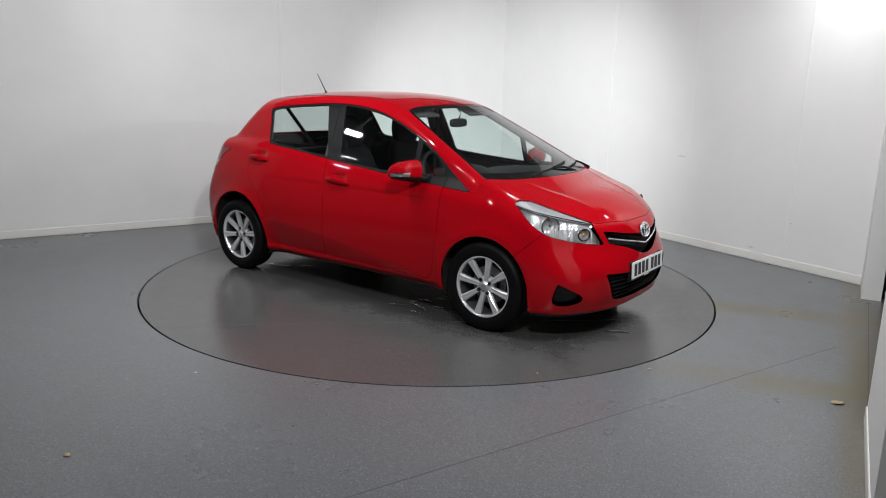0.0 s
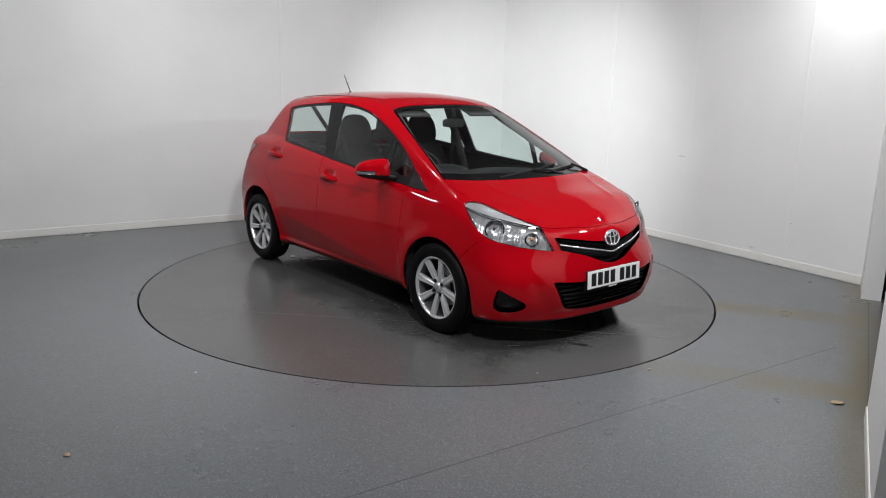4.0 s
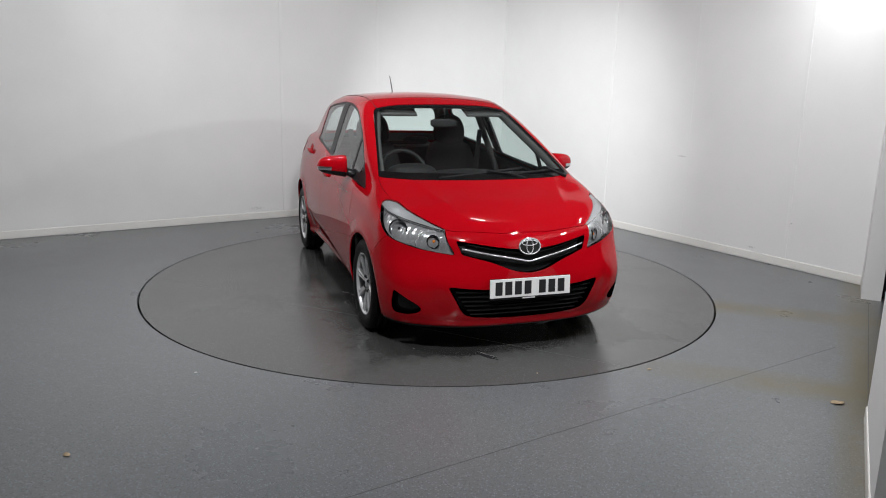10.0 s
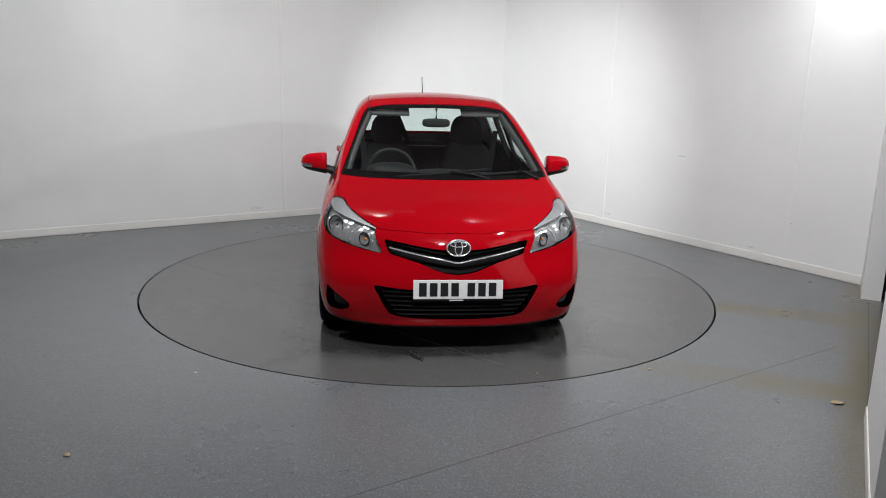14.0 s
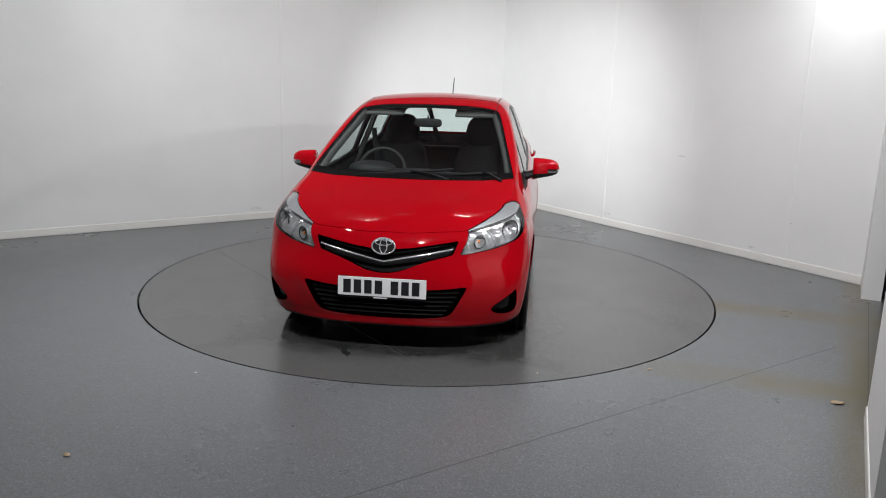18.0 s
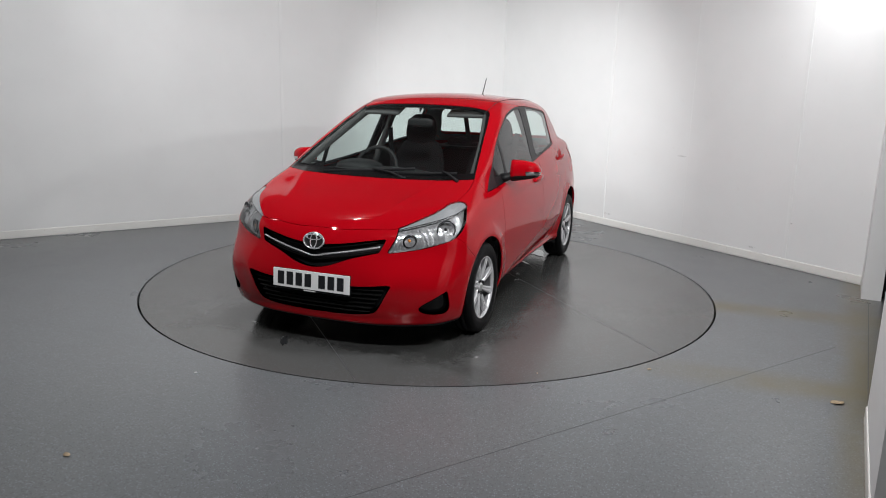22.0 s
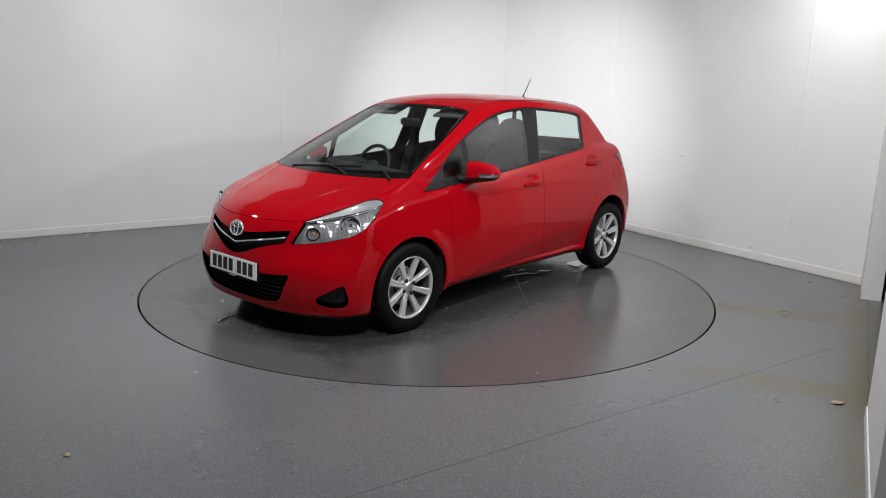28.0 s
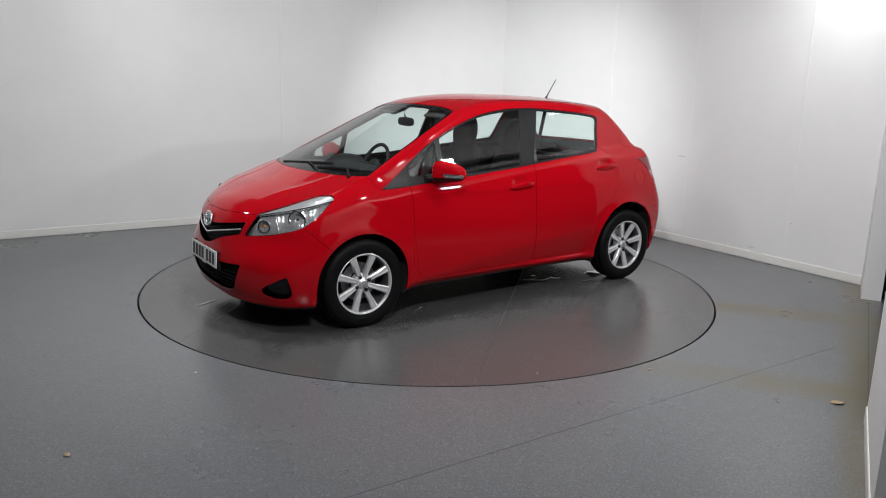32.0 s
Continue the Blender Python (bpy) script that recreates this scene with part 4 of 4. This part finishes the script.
# headlights
for side in (1, -1):
    half = (lambda s: s) if side == 1 else flipped
    V = head_lens[0]
    s = 0.905 * V[:, 0] - 0.425 * V[:, 1]
    line = V[:, 2] - (0.853 - 0.225 * (s - 0.98))
    bezel, bowl = clip(head_lens, -line), clip(head_lens, line)
    lamp_unit = panel("headlight", half(bowl), REFLECTOR, car, inset=0.030, fold=-0.027, label="clear headlight with silver reflector and bezel")
    panel("bezel", half(bezel), BEZEL, lamp_unit, inset=0.010, fold=0.03, label="satin silver bezel")
    edge = np.array(sorted([v for v in bezel[0].tolist() if abs(v[2] - (0.853 - 0.225 * (0.905 * v[0] - 0.425 * v[1] - 0.98))) < 2e-4], key=lambda v: 0.905 * v[0] - 0.425 * v[1]))
    edge = (edge - normals(edge) * 0.016)[::2] * [1, side, 1]
    part("chrome_line", tube_bm(edge, 0.0035, 6), CHROME, lamp_unit, "thin chrome line", smooth=True)
    ys3 = np.linspace(0.655, 0.755, 7)
    mid_line = np.array([V[np.argmin((s - 1.335 + 0.15 * (0.70 - z)) ** 2 + (V[:, 2] - z) ** 2)] for z in ys3])
    part("divider", tube_bm((mid_line - normals(mid_line) * 0.026) * [1, side, 1], 0.004, 6), CHROME, lamp_unit, "thin chrome divider", smooth=True)
    lens = panel("lens", half(head_lens), CLEAR, lamp_unit, inset=0.001, fold=0.006, label="clear plastic cover")
    lens.visible_shadow = False
    for k, (sv, z, r, deep, mat, name) in enumerate(((1.205, 0.746, 0.056, 0.045, BOWL, "reflector_bowl"), (1.415, 0.692, 0.038, 0.035, BOWL, "indicator_bowl"))):
        # the point of the skin at (sv, z)
        best = np.argmin((s - sv) ** 2 + (V[:, 2] - z) ** 2)
        p = V[best] - normals(V[best:best + 1])[0] * 0.020
        bm = lathe_bm([(0.004, -deep * 0.8)] + [(r * math.sin(a), -deep * math.cos(a)) for a in [0.35, 0.7, 1.0, 1.3, 1.57]] , 28)
        turn = pose(0, 0, 0, 0, 0, -50 if side == 1 else -130)
        ob = part(name, bm, mat, lamp_unit, "chrome reflector bowl", smooth=True)
        ob.matrix_basis = Matrix.Translation((p[0], p[1] * side, p[2])) @ turn
        rim_ = part("bowl_rim", lathe_bm([(r - 0.004, 0.001), (r, 0.004), (r + 0.004, 0.001), (r, -0.004)], 28, True), DARK_STEEL, lamp_unit, "dark bowl rim", smooth=True)
        rim_.matrix_basis = ob.matrix_basis
        bulb = part("bulb", blob_bm(0.010, 0.016, 0.010, 2.0, 12, 8), AMBER if k == 1 else DARK_STEEL, lamp_unit, "amber bulb" if k == 1 else "", smooth=True)
        bulb.matrix_basis = ob.matrix_basis @ Matrix.Translation((0, -deep * 0.45, 0))

# grille bars, chrome strip, badge and plate
for z in (0.262, 0.290, 0.318, 0.346, 0.374, 0.402):
    w = 0.335 + (z - 0.235) * 0.62
    ys = np.linspace(-w, w, 25)
    xs = at_x(ys, np.full(25, z)) - 0.030
    part("grille_bar", tube_bm([(x, y, z) for x, y in zip(xs, ys)], 0.013, 8, 0.5), BARS, front_bumper, "black plastic bar")
ys = np.linspace(-0.395, 0.395, 41)
zs = 0.585 + 0.072 * (np.abs(ys) / 0.43) ** 1.15 - 0.006 * np.exp(-(ys / 0.07) ** 2)
part("chrome_strip", tube_bm([(x, y, z) for x, y, z in zip(at_x(ys, zs) - 0.004, ys, zs)], 0.0052, 8, 1.1), CHROME, front_bumper, "chrome grille strip", smooth=True)
for k in (-1, 1):
    ys2 = np.linspace(-0.365, 0.365, 33)
    zs2 = 0.585 + 0.072 * (np.abs(ys2) / 0.43) ** 1.15 + k * 0.030
    part("grille_bar", tube_bm([(x, y, z) for x, y, z in zip(at_x(ys2, zs2) - 0.026, ys2, zs2)], 0.011, 8, 0.6), BARS, front_bumper, "black plastic bar", smooth=True)


def oval_ring(a, b, w, d):
    """An oval ring in the y-z plane, thick along x."""
    bm = bmesh.new()
    n, rows = 48, []
    for k in range(n):
        t = 2 * math.pi * k / n
        c, s_ = math.cos(t), math.sin(t)
        rows.append([bm.verts.new((x, (a + e) * c, (b + e) * s_)) for x, e in ((0, w), (d * 0.7, w * 0.8), (d, 0), (d * 0.7, -w * 0.8), (0, -w))])
    for k in range(n):
        p, q = rows[k], rows[(k + 1) % n]
        for j in range(4):
            bm.faces.new((p[j], p[j + 1], q[j + 1], q[j]))
    bmesh.ops.recalc_face_normals(bm, faces=bm.faces)
    return bm


badge_x = float(at_x(0, 0.664))
badge = part("badge", blob_bm(0.012, 0.066, 0.045, 2.0, 32, 12), GROOVE, front_bumper, "oval chrome badge on black", smooth=True)
badge.matrix_basis = Matrix.Translation((badge_x - 0.002, 0, 0.664)) @ pose(0, 0, 0, 0, -14, 0)
for a, b, w, dz in ((0.067, 0.0465, 0.0050, 0), (0.021, 0.041, 0.0038, 0), (0.048, 0.015, 0.0038, 0.020)):
    ob = part("badge_ring", oval_ring(a, b, w, 0.010), CHROME, badge, smooth=True)
    ob.matrix_basis = Matrix.Translation((0.007, 0, dz))
plate_x = float(at_x(0, 0.43)) + 0.004
plate = part("number_plate", box_bm(0, -0.26, -0.0555, 0.006, 0.26, 0.0555, 0.002), PLATE, car, "white number plate with dark bars")
plate.matrix_basis = Matrix.Translation((plate_x, 0, 0.430)) @ pose(0, 0, 0, 0, -3, 0)
holder = part("plate_holder", box_bm(-0.03, -0.255, -0.07, -0.0005, 0.255, 0.055, 0.004), BLACK, plate)
for k, y in enumerate((-0.205, -0.143, -0.081, -0.019, 0.075, 0.137, 0.199)):
    part("plate_bar", box_bm(0.0055, y - 0.022, -0.0395, 0.0075, y + 0.022, 0.0395), INK, plate, "dark bar")
part("plate_bar", box_bm(-0.0008, -0.05, -0.068, 0.001, 0.03, -0.060), PLATE, plate, "small white bar")

# mirrors, handles, wipers, aerial
for side in (1, -1):
    # housing: sections along its width, blunt at the door, tapering outwards, flat towards the rear
    bm, rings = bmesh.new(), []
    for k in range(19):
        u = k / 18
        end = (1 - u ** 9) ** 0.5 if u < 1 else 0.0
        start = min(1.0, 0.80 + 2.2 * u)
        zt, zb = 1.080 - 0.026 * u ** 2.0, 0.924 + 0.034 * u
        zc, zh = zb * 0.58 + zt * 0.42, zt - zb
        xb, xf = 0.588 - 0.030 * u, 0.742 - 0.050 * u - 0.030 * u * u
        xc, xh = (xb + xf) / 2, (xf - xb) / 2 * (0.25 + 0.75 * end) * start
        ring = []
        for j in range(28):
            a = 2 * math.pi * j / 28
            c, d = math.cos(a), math.sin(a)
            r = (abs(c) ** 2.7 + abs(d) ** 2.7) ** (-1 / 2.7)
            h = (zt - zc if d > 0 else zc - zb) * end * (0.9 + 0.1 * start)
            ring.append(bm.verts.new((xc - (1 - end) * 0.01 + xh * r * c, side * (0.812 + 0.190 * u), zc + h * r * d + 0.10 * xh * r * c)))
        rings.append(ring)
    for p, q in zip(rings, rings[1:]):
        for j in range(28):
            bm.faces.new((p[j], p[(j + 1) % 28], q[(j + 1) % 28], q[j]))
    bm.faces.new(rings[0][::-1])
    bmesh.ops.remove_doubles(bm, verts=bm.verts, dist=0.0004)
    bmesh.ops.recalc_face_normals(bm, faces=bm.faces)

    def carve(source, *cuts):
        piece = source.copy()
        for co, no in cuts:
            bmesh.ops.bisect_plane(piece, geom=piece.verts[:] + piece.edges[:] + piece.faces[:], plane_co=co, plane_no=no, clear_inner=True)
        return piece

    low, up = ((0.655, side * 0.812, 0.958), (-0.10, -side * 0.12, 1)), ((0.655, side * 0.812, 0.994), (-0.10, -side * 0.04, 1))
    house = part("door_mirror", carve(bm, low), RED, car, "red door mirror with black foot", smooth=True)
    part("mirror_foot", carve(bm, (low[0], tuple(-c for c in low[1]))), TRIM, house, "black plastic lower shell", smooth=True)
    strip = carve(bm, low, (up[0], tuple(-c for c in up[1])), ((0.640, side * 0.938, 0.99), (0.35, side * 1.0, 0)), ((0.60, 0, 0), (1, 0, 0)))
    bmesh.ops.translate(strip, vec=(0.0022, side * 0.0022, 0), verts=strip.verts)
    part("indicator", strip, BOWL, house, "clear side indicator", smooth=True)
    bm.free()
    arm = tube_bm([(0.70, side * 0.735, 0.948), (0.690, side * 0.775, 0.955), (0.670, side * 0.82, 0.970), (0.655, side * 0.86, 0.985)], [0.060, 0.052, 0.044, 0.030], 14, 0.55)
    part("mirror_arm", arm, TRIM, house, "black plastic arm", smooth=True)
    ob = part("mirror_glass", blob_bm(0.004, 0.056, 0.044, 4.0, 24, 12), MIRROR, house, "mirror glass", smooth=True)
    ob.location = (0.580, side * 0.876, 1.008)
    for name, x, z, owner in (("front_door", -0.073, 0.868, None), ("rear_door", -0.995, 0.966, None)):
        door = [o for o in car.children if o.name.startswith(name) and (sum(v.co.y for v in o.data.vertices) > 0) == (side == 1)][0]
        y = float(at_y(x + 0.11, z)) * side
        tilt = 5
        bm = blob_bm(0.116, 0.013, 0.0175, 3.2, 32, 12, lambda px, py, pz: (px, py - side * 1.0 * px * px, pz + 0.004 * math.cos(px * 20)))
        h = part("door_handle", bm, RED, door, "body-coloured pull handle", smooth=True)
        h.matrix_basis = Matrix.Translation((x, y + side * 0.022, z)) @ pose(0, 0, 0, 0, tilt, 0)
for pts, arm in ((((1.262, -0.33, 0.998), (1.236, -0.05, 1.020), (1.200, 0.16, 1.035), (1.168, 0.30, 1.045)), ((1.275, 0.28, 0.985), (1.255, 0.16, 1.02), (1.225, 0.02, 1.032))),
                 (((1.245, 0.22, 1.013), (1.200, 0.38, 1.022), (1.158, 0.50, 1.026), (1.122, 0.58, 1.026)), ((1.215, 0.62, 0.985), (1.185, 0.55, 1.02), (1.165, 0.49, 1.04)))):
    w = part("wiper", tube_bm([(x + 0.038, y, z - 0.012) for x, y, z in pts], 0.006, 8, 1.6), BLACK, car, "black wiper", smooth=True)
    part("wiper_arm", tube_bm([(x + 0.038, y, z - 0.010) for x, y, z in arm], [0.012, 0.008, 0.006], 8), BLACK, w, smooth=True)
part("cowl", tube_bm([(x, y, 0.968) for x, y in zip(1.262 - 0.30 * np.linspace(-0.68, 0.68, 21) ** 2, np.linspace(-0.68, 0.68, 21))], 0.03, 8, 0.6), BLACK, car, "black plastic cowl", smooth=True)
aerial = part("aerial", tube_bm([(-1.013, 0, 1.468), (-1.013, 0, 1.488), (-1.022, 0, 1.500), (-1.117, 0, 1.640)], [0.022, 0.014, 0.0045, 0.0032], 10), BLACK, car, "black roof aerial", smooth=True)
# fuel flap, a disc lying in the skin of one flank
bm = bmesh.new()
for r in (0.066, 0.070):
    rows = []
    for d in (-0.004, 0.0012):
        ring = []
        for k in range(40):
            a = 2 * math.pi * k / 40
            x, z = -1.40 + r * math.cos(a), 0.860 + r * math.sin(a)
            ring.append(bm.verts.new((x, float(at_y(x, z)) + d, z)))
        rows.append(ring)
    for k in range(40):
        bm.faces.new((rows[0][k], rows[0][(k + 1) % 40], rows[1][(k + 1) % 40], rows[1][k]))
part("fuel_flap", bm, RED, body, smooth=True)

# ---------------------------------------------------------------- car: cabin
lining = panel("cabin_lining", mid(shell), LINING, car, inset=0.035, fold=0, label="grey headlining and trim")
panel("tailgate_lining", mid(tailgate), LINING, car, inset=0.03, fold=0, label="grey tailgate trim")
for side in (1, -1):
    half = (lambda s: s) if side == 1 else flipped
    for s in (front_door, rear_door):
        panel("door_lining", half(s), CABIN, car, inset=0.05, fold=-0.03, label="dark grey door lining")
part("cabin_floor", box_bm(-1.7, -0.68, 0.225, 1.3, 0.68, 0.27), CABIN, car)
part("bulkhead", box_bm(1.10, -0.66, 0.22, 1.16, 0.66, 0.92), CABIN, car)


def dash_shape(x, y, z):
    return (x - 0.22 * y * y, y, z + 0.10 * x + 0.012 * math.cos(y * 9))


dash = part("dashboard", blob_bm(0.31, 0.66, 0.16, 3.5, 40, 20, dash_shape), CABIN, car, "dark grey dashboard", smooth=True)
dash.location = (0.93, 0, 0.83)
ob = part("instrument_hood", blob_bm(0.14, 0.17, 0.06, 2.4, 24, 14), CABIN, dash, smooth=True)
ob.location = (-0.16, -0.35, 0.135)
bm = bmesh.new()
rows = []
for k in range(40):
    a = 2 * math.pi * k / 40
    rows.append([bm.verts.new((0.015 * math.sin(b), (0.178 + 0.015 * math.cos(b)) * math.cos(a), (0.178 + 0.015 * math.cos(b)) * math.sin(a))) for b in [2 * math.pi * j / 10 for j in range(10)]])
for k in range(40):
    for j in range(10):
        bm.faces.new((rows[k][j], rows[k][(j + 1) % 10], rows[(k + 1) % 40][(j + 1) % 10], rows[(k + 1) % 40][j]))
bmesh.ops.recalc_face_normals(bm, faces=bm.faces)
steer = part("steering_wheel", bm, CABIN, car, "black steering wheel", smooth=True)
steer.matrix_basis = Matrix.Translation((0.515, -0.34, 0.925)) @ pose(0, 0, 0, 0, -24, 0)
ob = part("steering_boss", blob_bm(0.03, 0.07, 0.055, 2.5, 20, 10), CABIN, steer, smooth=True)
for y, z in ((-0.10, 0.0), (0.10, 0.0), (0.0, -0.10)):
    part("steering_spoke", tube_bm([(0.005, y * 0.4, z * 0.4), (0, y * 1.7, z * 1.7)], 0.018, 8, 0.6, up=(1, 0, 0)), CABIN, steer, smooth=True)
rvm = part("rear_view_mirror", blob_bm(0.016, 0.105, 0.033, 4.0, 24, 12), CABIN, car, "black rear-view mirror", smooth=True)
rvm.location = (0.43, 0, 1.292)
part("mirror_stem", tube_bm([(0, 0, 0.02), (0.02, 0, 0.07), (0.0, 0, 0.105)], 0.011, 8), CABIN, rvm, smooth=True)
for y in (-0.36, 0.36):
    visor = part("sun_visor", box_bm(-0.07, -0.16, -0.01, 0.07, 0.16, 0.01, 0.006), LINING, car)
    visor.matrix_basis = Matrix.Translation((0.335, y, 1.372)) @ pose(0, 0, 0, 0, 22, 0)


def seat(x, y, wide, back_top, name):
    base = part(name, blob_bm(0.27, wide, 0.11, 4.0, 28, 14), FABRIC, car, "dark grey fabric seat", smooth=True)
    base.location = (x, y, 0.47)
    tall = (back_top - 0.42) / 2

    def lean(px, py, pz):
        k = (pz + tall) / (2 * tall)
        return (px - 0.27 * k - 0.03 * math.sin(k * 3.1), py * (1.0 - 0.22 * k ** 3), pz)

    bm = blob_bm(0.065, wide, tall, 5.0, 32, 20, lean)
    b = part("backrest", bm, FABRIC, base, smooth=True)
    b.location = (-0.22, 0, back_top - 0.47 - tall)
    return base


for y in (-0.345, 0.345):
    base = seat(0.09, y, 0.245, 1.10, "front_seat")
    ob = part("headrest", blob_bm(0.062, 0.140, 0.135, 3.0, 24, 14, lambda x, y, z: (x - 0.15 * z, y * (1 - 1.1 * max(z, 0)), z)), FABRIC, base, smooth=True)
    ob.location = (-0.49, 0, 1.185 - 0.47)
    for d in (-0.05, 0.05):
        part("headrest_post", tube_bm([(-0.48, d, 1.08 - 0.47), (-0.50, d, 1.16 - 0.47)], 0.007, 6), STEEL, base)
bench = seat(-0.86, 0, 0.60, 1.02, "rear_seat")
for y in (-0.34, 0.34):
    ob = part("headrest", blob_bm(0.045, 0.13, 0.045, 3.2, 24, 12), FABRIC, bench, smooth=True)
    ob.location = (-0.50, y, 1.02 - 0.47)
part("parcel_shelf", box_bm(-1.66, -0.58, 0.965, -1.20, 0.58, 0.985, 0.006), CABIN, car, "dark grey parcel shelf")
for side in (1, -1):
    for (x0, z0), (x1, z1), r in (((-0.25, 0.5), (-0.30, 1.40), 0.045),):
        ys_ = [float(at_y(x0, z)) - 0.055 for z in np.linspace(z0, z1, 8)]
        part("pillar_lining", tube_bm([(x0 + (x1 - x0) * k / 7, side * ys_[k], z0 + (z1 - z0) * k / 7) for k in range(8)], r, 8, 0.5, up=(0, 1, 0)), LINING, car, smooth=True)

for side in (1, -1):
    part("pillar_lining", tube_bm([(1.10, side * 0.655, 0.965), (0.90, side * 0.622, 1.075), (0.69, side * 0.580, 1.18), (0.36, side * 0.495, 1.36)], 0.032, 10, 0.55, up=(0, 1, 0)), LINING, car, smooth=True)
# the middle belt, drawn from the roof to the rear seat, and the front belts at the pillars
belts = [((-1.27, -0.275, 1.40), (-1.05, -0.125, 1.03))] + [((-0.24, y, 1.20), (-0.16, y * 0.86, 0.62)) for y in (0.575, -0.575)]
for top, end in belts:
    top, end = Vector(top), Vector(end)
    run = (end - top).normalized()
    wide = run.cross(Vector((1, 0, 0.6))).normalized() * 0.022
    thick = wide.cross(run).normalized() * 0.001
    bm = bmesh.new()
    ring = [[bm.verts.new(p + a * wide + b * thick) for a, b in ((-1, -1), (1, -1), (1, 1), (-1, 1))] for p in (top, end)]
    for k in range(4):
        bm.faces.new((ring[0][k], ring[0][(k + 1) % 4], ring[1][(k + 1) % 4], ring[1][k]))
    part("seat_belt", bm, FABRIC, car, "black seat belt")


def at_z(x, y):
    """The height of the roof at (x, y)."""
    lo, hi = 1.0, 1.7
    for _ in range(30):
        m = (lo + hi) / 2
        lo, hi = (m, hi) if body_field(np.array(x), np.array(y), np.array(m)) < 0 else (lo, m)
    return lo


# black strips in the roof's two grooves
for side in (1, -1):
    run = [(x, side * y) for x, y in ((0.42, 0.500), (0.34, 0.510), (0.21, 0.512), (0.07, 0.508), (-0.10, 0.505), (-0.29, 0.502), (-0.47, 0.497), (-0.75, 0.487), (-1.0, 0.472), (-1.22, 0.452))]
    part("roof_strip", tube_bm([(x, y, at_z(x, y) - 0.0015) for x, y in run], 0.0042, 8), BLACK, car, "black strip in the roof groove", smooth=True)

# drops left from washing, on the roof and along the lower edges of the doors and windows
rnd = random.Random(5)
spots = []
for _ in range(70):
    x, y = rnd.uniform(-1.28, -0.55), rnd.uniform(-0.52, 0.52)
    spots.append((Vector((x, y, at_z(x, y))), rnd.uniform(0.003, 0.008)))
for _ in range(40):
    x, y = rnd.uniform(0.30, 0.40), rnd.uniform(-0.45, 0.45)
    spots.append((Vector((x - 0.02, y, at_z(x - 0.02, y))), rnd.uniform(0.002, 0.004)))
for side in (1, -1):
    for hx, hz in ((-0.073, 0.845), (-0.995, 0.945), (-0.232, 0.98), (-1.045, 1.12), (0.88, 0.92)):
        for _ in range(7):
            x, z = hx + rnd.gauss(0, 0.03), hz + rnd.gauss(0, 0.012)
            spots.append((Vector((x, side * float(at_y(x, z)), z)), rnd.uniform(0.002, 0.0045)))
bm = bmesh.new()
for p, r in spots:
    n_ = Vector(normals(np.array([[p.x, abs(p.y), p.z]]))[0])
    if p.y < 0:
        n_.y = -n_.y
    turn = n_.to_track_quat("Z", "Y").to_matrix().to_4x4()
    bmesh.ops.create_icosphere(bm, subdivisions=1, radius=r, matrix=Matrix.Translation(p) @ turn @ Matrix.Diagonal((1, rnd.uniform(0.8, 1.5), 0.45, 1)))
part("water_drops", bm, DROP, car, "clear water drops", smooth=True)["kind"] = "stuff"

# ---------------------------------------------------------------- motion
PIVOT = (0.1798, -0.0064)


def heading(t):
    """Degrees by which the car's nose points away from +x, at t seconds."""
    return float(np.interp(t, [0, 6, 13, 23, 28, 32], [-37.39, -57.37, -81.28, -115.56, -132.46, -145.69]))


def turned(t):
    return pose(0, 0, 0, 0, 0, heading(t)) @ Matrix.Translation((-PIVOT[0], -PIVOT[1], 0))


def motions():
    times = [0, 3, 6, 9.5, 13, 18, 23, 25.5, 28, 30, 32]
    walk(car, [(t, turned(t)) for t in times])
    walk(turntable, [(t, pose(0, 0, 0, 0, 0, heading(t))) for t in times])
    for ob, place in PUDDLES:
        walk(ob, [(t, turned(t) @ place) for t in times])


motions()
